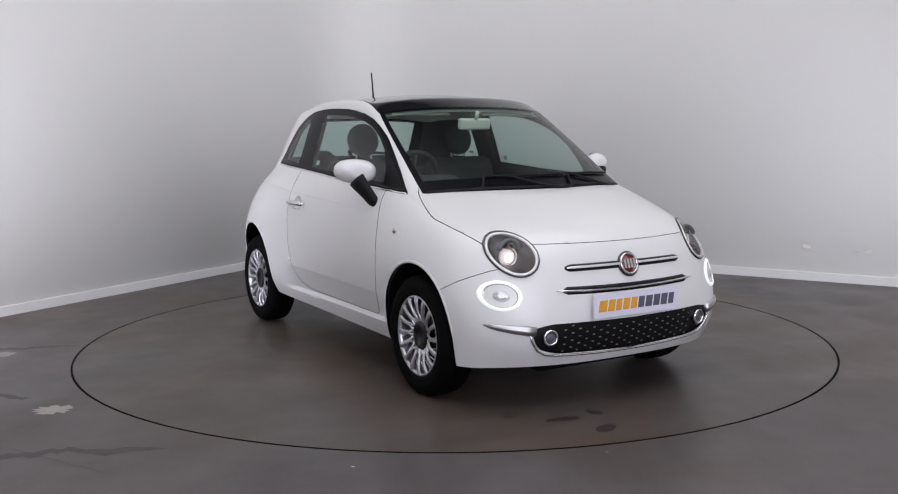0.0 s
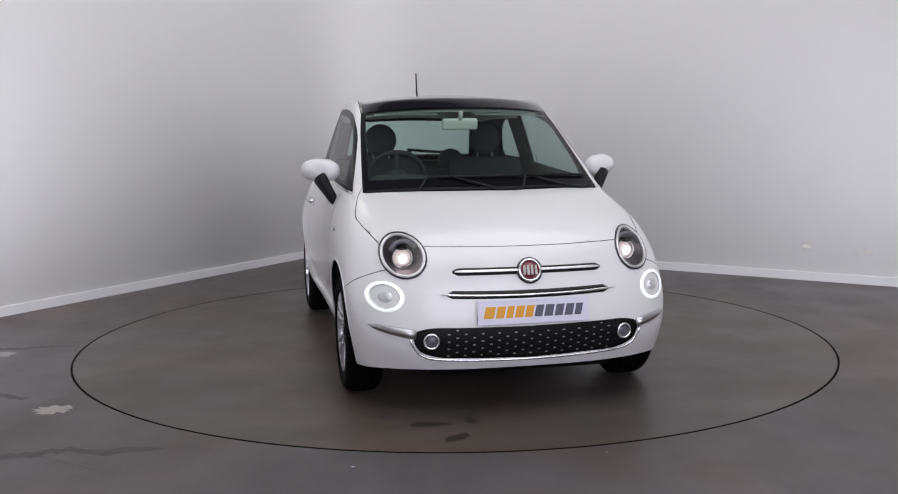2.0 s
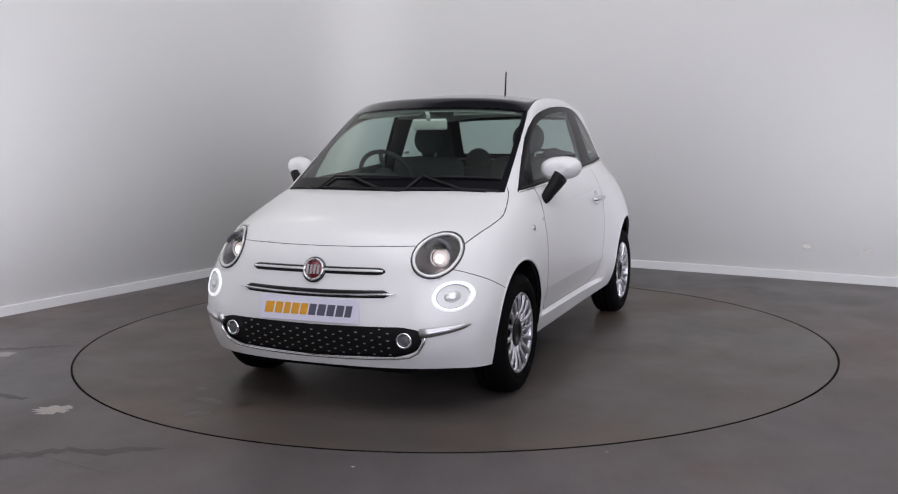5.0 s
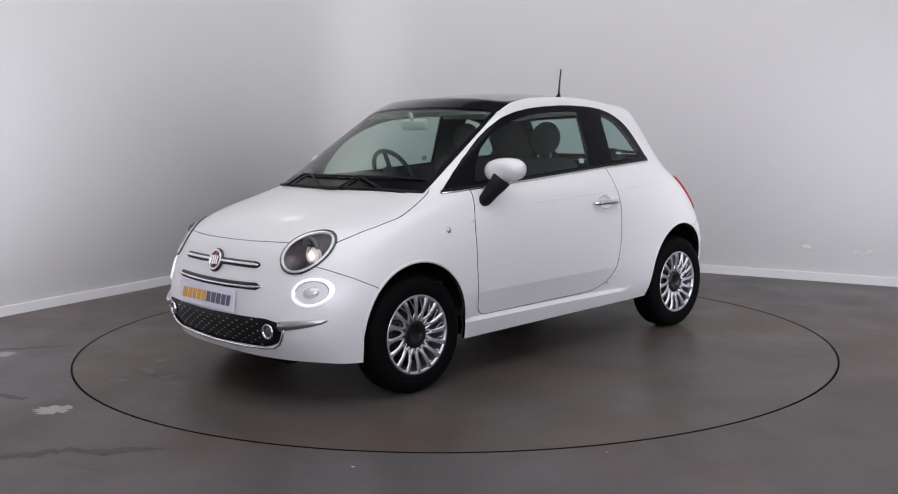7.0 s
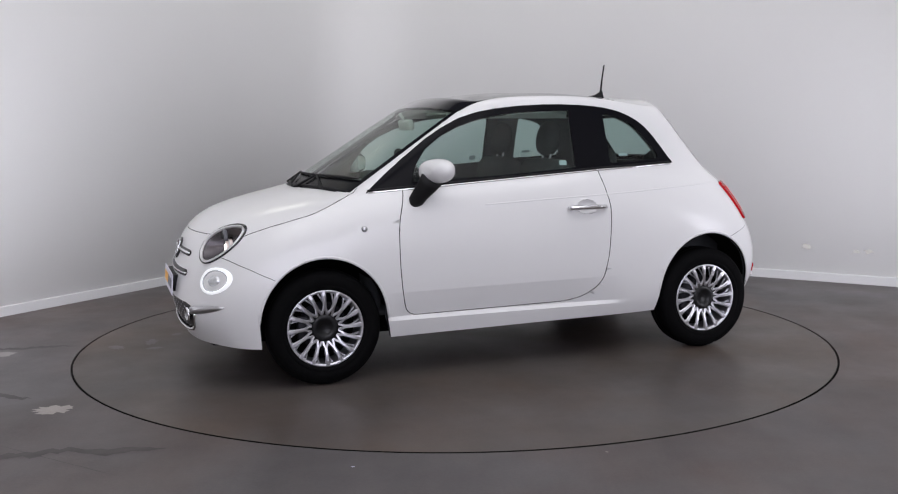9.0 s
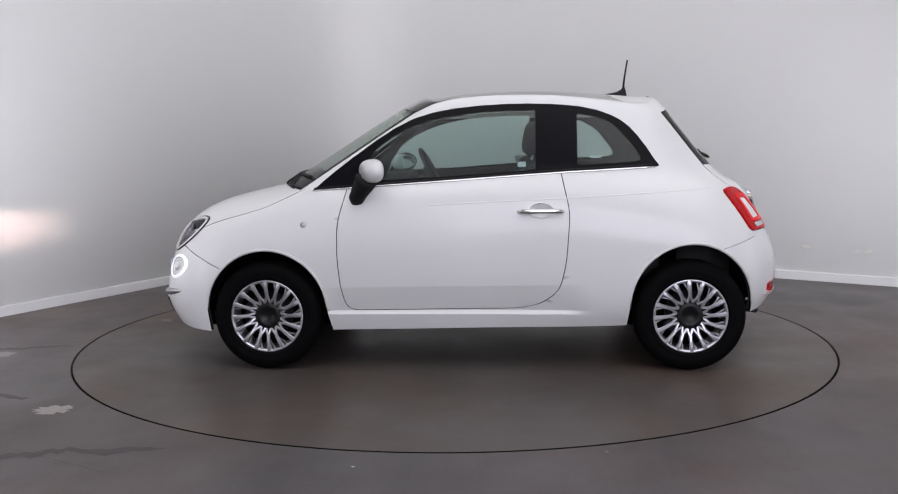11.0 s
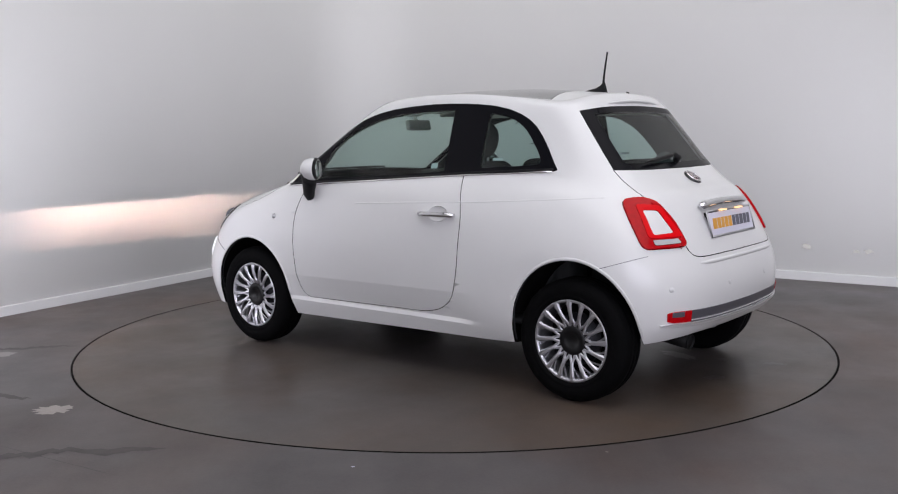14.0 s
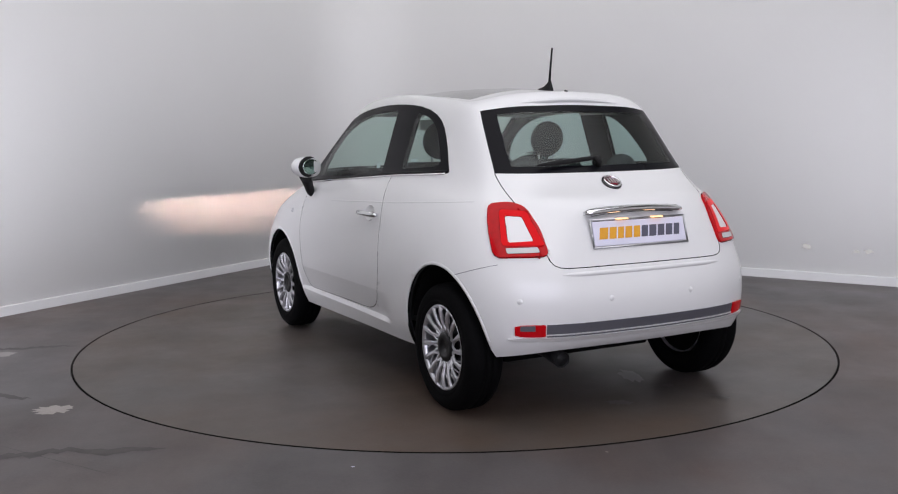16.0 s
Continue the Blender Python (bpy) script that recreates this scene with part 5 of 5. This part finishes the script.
        for a, b in zip(rows, rows[1:]):
            b2.faces.new((a[0][0], b[0][0], b[1][0], a[1][0]))
            b2.faces.new((a[0][0], b[0][0], b[0][1], a[0][1]))
            b2.faces.new((a[1][0], b[1][0], b[1][1], a[1][1]))
        for r in (rows[0], rows[-1]):
            b2.faces.new((r[0][0], r[1][0], r[1][1], r[0][1]))
        return part(name, b2, mat, parent, label, smooth=False)

    whole = np.linspace(11.9, 16.1, 43)
    insert = strip_on(0.398, 0.455, 0.004, GREY, "bumper_insert", whole, label="grey bumper insert")
    strip_on(0.386, 0.399, 0.011, RING, "chrome_line", np.linspace(11.3, 16.7, 55), insert)
    strip_on(0.407, 0.412, 0.007, RING, "chrome_line", whole, insert)
    for s in (1, -1):
        us = np.linspace(11.42, 11.88, 11)
        strip_on(0.403, 0.455, 0.007, RED_LENS, "reflector", us if s > 0 else 28 - us, label="red bumper reflector")
    us = np.linspace(11.5, 11.72, 6)
    strip_on(0.430, 0.453, 0.010, GREY, "fog_lens", us)
    # ledge along the top of the bumper and the seams beside it
    bm = bmesh.new()
    ys = np.linspace(-0.46, 0.46, 41)
    tube(bm, [rear_at(float(y), 0.664, -0.005)[0] for y in ys], [0.012 * min(1.0, (0.47 - abs(float(y))) / 0.12) ** 0.5 for y in ys], 10)
    part("bumper_ledge", bm, PAINT, car)
    for s in (1, -1):
        bm = bmesh.new()
        tube(bm, [side_at(-2.45 - 0.20 * k / 6, 0.648 + 0.062 * k / 6, s, -0.0004)[0] for k in range(7)], 0.0016, 6)
        part("bumper_seam", bm, GREY, car)
    for y, z in ((0.64, 0.556), (0.225, 0.552), (-0.225, 0.552), (-0.64, 0.556)):
        bm = bmesh.new()
        p, n = column_at(14 - abs(y) / 0.25 if abs(y) < 0.3 else 11.5, z, 0.0, 1 if y > 0 else -1)
        lathe(bm, [(0.0, 0.0025), (0.009, 0.0025), (0.0105, 0.001), (0.0125, 0.001), (0.013, -0.002)], 20, facing(p, n))
        part("parking_sensor", bm, PAINT, car, "round parking sensor")
    bm = bmesh.new()
    p, n = top_at(-2.17, 0.0)
    lathe(bm, [(0.0, 0.006), (0.008, 0.005), (0.010, 0.0)], 12, facing(p, (-0.3, 0, 1), (1, 0, 0)))
    part("washer_jet", bm, BLACK, car)
    # spoiler lip over the rear glass
    bm = bmesh.new()
    pts = []
    for y in np.linspace(-0.47, 0.47, 25):
        f = abs(y) / 0.5
        pts.append(Vector((-2.218 + 0.055 * f ** 2, y, 1.436 - 0.056 * f ** 2)))
    tube(bm, pts, [0.006] + [0.014] * 23 + [0.006], 8, 0.7)
    part("spoiler_lip", bm, PAINT, car)


build_top_and_rear()


# ---- interior ----
def cushion(bm, size, m, r=0.05):
    x, y, z = size
    return box(bm, -x / 2, x / 2, -y / 2, y / 2, -z / 2, z / 2, r, m)


def build_seat(y):
    bm = bmesh.new()
    cushion(bm, (0.50, 0.48, 0.16), pose(-1.10, y, 0.53, 0, -8, 0), 0.06)
    seat = part("front_seat", bm, TRIM, car, "dark fabric front seat")
    bm = bmesh.new()
    cushion(bm, (0.15, 0.50, 0.62), pose(-1.40, y, 0.82, 0, -14, 0), 0.07)
    part("backrest", bm, TRIM, seat)
    bm = bmesh.new()
    lathe(bm, [(0.0, 0.05), (0.06, 0.048), (0.09, 0.036), (0.104, 0.012), (0.104, -0.012), (0.09, -0.036), (0.06, -0.048), (0.0, -0.05)], 32, pose(-1.475, y, 1.238, 0, 80, 0))
    part("headrest", bm, TRIM, seat, "round headrest")
    for d in (-0.05, 0.05):
        bm = bmesh.new()
        tube(bm, [(-1.455, y + d, 1.08), (-1.472, y + d, 1.17)], 0.006, 8)
        part("headrest_post", bm, SATIN, seat)


def build_interior():
    for y in (0.35, -0.35):
        build_seat(y)
    bm = bmesh.new()
    cushion(bm, (0.45, 1.10, 0.16), pose(-1.95, 0, 0.55, 0, -6, 0), 0.06)
    rear = part("rear_bench", bm, TRIM, car, "dark fabric rear bench")
    bm = bmesh.new()
    cushion(bm, (0.14, 1.12, 0.60), pose(-2.15, 0, 0.74, 0, -16, 0), 0.06)
    part("backrest", bm, TRIM, rear)
    for y in (0.29, -0.29):
        bm = bmesh.new()
        lathe(bm, [(0.0, 0.045), (0.07, 0.04), (0.10, 0.012), (0.10, -0.012), (0.07, -0.04), (0.0, -0.045)], 28, pose(-2.235, y, 1.065, 0, 78, 0))
        part("headrest", bm, TRIM, rear, "round rear headrest")
    # dashboard
    bm = bmesh.new()
    cushion(bm, (0.42, 1.24, 0.24), pose(-0.50, 0, 0.87, 0, 4, 0), 0.08)
    cushion(bm, (0.20, 0.36, 0.12), pose(-0.63, -0.36, 0.985, 0, 0, 0), 0.05)
    cushion(bm, (0.34, 1.22, 0.06), pose(-0.32, 0, 0.955, 0, 8, 0), 0.02)
    part("dashboard", bm, TRIM, car, "dark dashboard with an instrument hood")
    bm = bmesh.new()
    cushion(bm, (0.9, 0.22, 0.16), pose(-0.95, 0, 0.50), 0.05)
    part("centre_console", bm, TRIM, car)
    m = pose(-0.84, -0.36, 1.02, 0, -62, 0)
    bm = bmesh.new()
    ring = [(0.172 + 0.014 * math.cos(2 * math.pi * k / 8), 0.014 * math.sin(2 * math.pi * k / 8)) for k in range(8)]
    lathe(bm, ring, 40, m, True)
    wheel = part("steering_wheel", bm, TRIM, car, "dark steering wheel")
    bm = bmesh.new()
    lathe(bm, [(0.0, 0.01), (0.06, 0.005), (0.075, -0.02), (0.05, -0.05), (0.0, -0.05)], 28, m)
    for a in (0, 130, 230):
        q = m @ pose(0, 0, 0, 0, 0, a)
        tube(bm, [q @ Vector((0.05, 0, -0.01)), q @ Vector((0.165, 0, 0))], 0.014, 8)
    tube(bm, [m @ Vector((0, 0, -0.03)), m @ Vector((0, 0, -0.22))], 0.035, 10)
    part("hub", bm, TRIM, wheel)
    # rear-view mirror
    bm = bmesh.new()
    box(bm, -0.018, 0.018, -0.105, 0.105, -0.032, 0.032, 0.012, pose(-0.70, 0.0, 1.33, 0, 12, 0))
    tube(bm, [(-0.69, 0, 1.35), (-0.66, 0, 1.40)], 0.012, 8)
    part("rear_view_mirror", bm, LINING, car, "grey rear-view mirror")
    # sun visors
    for y in (0.30, -0.30):
        bm = bmesh.new()
        box(bm, -0.075, 0.075, -0.19, 0.19, -0.008, 0.008, 0.006, pose(-0.86, y, 1.405, 0, 14, 0))
        part("sun_visor", bm, LINING, car, "pale sun visor")
    # floor and bulkhead
    bm = bmesh.new()
    box(bm, -2.55, -0.30, -0.66, 0.66, 0.31, 0.34)
    box(bm, -0.33, -0.28, -0.66, 0.66, 0.31, 0.94)
    box(bm, -2.55, -2.28, -0.55, 0.55, 0.34, 0.86)
    part("cabin_floor", bm, TRIM, car)


build_interior()


# ---- marks on the floor ----
def blot(name, x, y, r, stretch, turn, mat, parent=None, label="", seed=1):
    rng = random.Random(seed)
    bm = bmesh.new()
    n = 26
    ring = []
    for k in range(n):
        a = 2 * math.pi * k / n
        q = r * (0.55 + 0.45 * rng.random() if k % 2 else 0.75 + 0.4 * rng.random())
        u, v = q * math.cos(a) * stretch, q * math.sin(a)
        c, s = math.cos(radians(turn)), math.sin(radians(turn))
        ring.append(bm.verts.new((x + u * c - v * s, y + u * s + v * c, 0.0012)))
    mid = bm.verts.new((x, y, 0.0016))
    for k in range(n):
        bm.faces.new((ring[k], ring[(k + 1) % n], mid))
    ob = mesh_object(name, bm, mat, False)
    if parent:
        ob.parent = parent
    else:
        tagged(ob, label, "floor mark", kind="structure")
    return ob


DISC_MARKS = ((1.828, -0.342, 0.035, 1.6), (1.674, -0.713, 0.03, 1.5), (1.841, -0.533, 0.04, 2.2), (2.053, -0.463, 0.045, 1.6), (-1.414, -0.308, 0.06, 2.2), (-1.934, -0.422, 0.035, 2.0), (-1.784, 0.051, 0.045, 1.4), (-1.655, -0.351, 0.03, 1.2))


def streak(name, a, b, width, mat, label, seed):
    """A thin uneven streak lying on the floor between two places."""
    rng = random.Random(seed)
    a, b = Vector(a), Vector(b)
    side = Vector((-(b - a).y, (b - a).x)).normalized()
    bm = bmesh.new()
    rows, drift = [], 0.0
    n = 24
    for k in range(n + 1):
        t = k / n
        drift += rng.uniform(-0.35, 0.35) * width
        w = width * min(1.0, 5 * t + 0.1, 5 * (1 - t) + 0.1) * rng.uniform(0.55, 1.0)
        c = a.lerp(b, t) + side * drift
        rows.append([bm.verts.new((*(c + side * w * h), 0.001)) for h in (-0.5, 0.5)])
    for p, q in zip(rows, rows[1:]):
        bm.faces.new((p[0], q[0], q[1], p[1]))
    tagged(mesh_object(name, bm, mat, False), label, "floor mark", kind="structure")


def build_marks():
    streak("floor_stain", (-3.0, -0.10), (-2.37, 0.04), 0.07, STAIN, "dark smear on the grey floor", 31)
    streak("floor_stain", (-2.0, -2.13), (-1.22, -1.96), 0.09, STAIN, "dark tyre smear on the grey floor", 32)
    streak("floor_stain", (-2.6, -1.40), (-2.12, -1.22), 0.10, STAIN, "dark smear beside the paint splash", 33)
    streak("floor_crack", (-1.98, -1.95), (-1.28, -2.37), 0.005, STAIN, "hairline crack in the concrete floor", 34)
    streak("floor_crack", (1.83, -1.02), (2.30, -1.10), 0.005, STAIN, "hairline crack in the concrete floor", 35)
    blot("paint_splash", -1.912, -1.450, 0.085, 1.2, 10, SCUFF, None, "pale star-shaped paint splash on the floor", 3)
    blot("paint_fleck", -0.401, -2.277, 0.007, 1.3, 0, PLATE_WHITE, None, "tiny white fleck on the floor", 5)
    blot("paint_fleck", 0.613, -2.131, 0.006, 1.3, 0, SCUFF, None, "tiny pale fleck on the floor", 6)
    for k, (d, z, r) in enumerate(((4.92, 0.29, 0.03), (5.32, 0.27, 0.02), (5.42, 0.275, 0.025))):
        p = CORNER + RIGHT_WAY * d
        n = Vector((-0.555, -0.832, 0))
        bm = bmesh.new()
        rng = random.Random(60 + k)
        ring = []
        for a in range(22):
            q = r * rng.uniform(0.45, 1.25)
            ring.append(bm.verts.new((1.5 * q * math.cos(math.tau * a / 22), 0.8 * q * math.sin(math.tau * a / 22), 0.0006)))
        hub = bm.verts.new((0, 0, 0.0006))
        for a in range(22):
            bm.faces.new((ring[a], ring[(a + 1) % 22], hub))
        bmesh.ops.transform(bm, matrix=facing(Vector((p.x, p.y, z)) + n * 0.001, n), verts=bm.verts[:])
        tagged(mesh_object("wall_smudge", bm, SMUDGE), "faint grey smudge on the white wall", "wall mark", kind="structure")
    for k, (x, y, r, st) in enumerate(DISC_MARKS):
        blot("scuff", x, y, r, st, 40 * k, SCUFF_DIM if k == 4 else OILY, table, "", 20 + k)
    blot("floor_scuff", -2.776, -0.298, 0.10, 1.6, 20, SCUFF_DIM, None, "faint pale scuff on the floor", 8)


build_marks()


# ---- motion ----
def heading(t):
    early = [(0.0, -59.1), (0.5, -61.5), (1.0, -65.85), (1.5, -71.3), (2.0, -77.2)]
    if t <= 2.0:
        return next(a for s, a in early if abs(s - t) < 1e-6)
    return -77.2 - 11.77 * (t - 2.0)


def motions():
    rows = [(k * 0.5, pose(0, 0, 0, 0, 0, heading(k * 0.5))) for k in range(33)]
    walk(car, rows)
    walk(table, [(k * 0.5, pose(0, RING_Y, 0, 0, 0, heading(k * 0.5))) for k in range(33)])


motions()
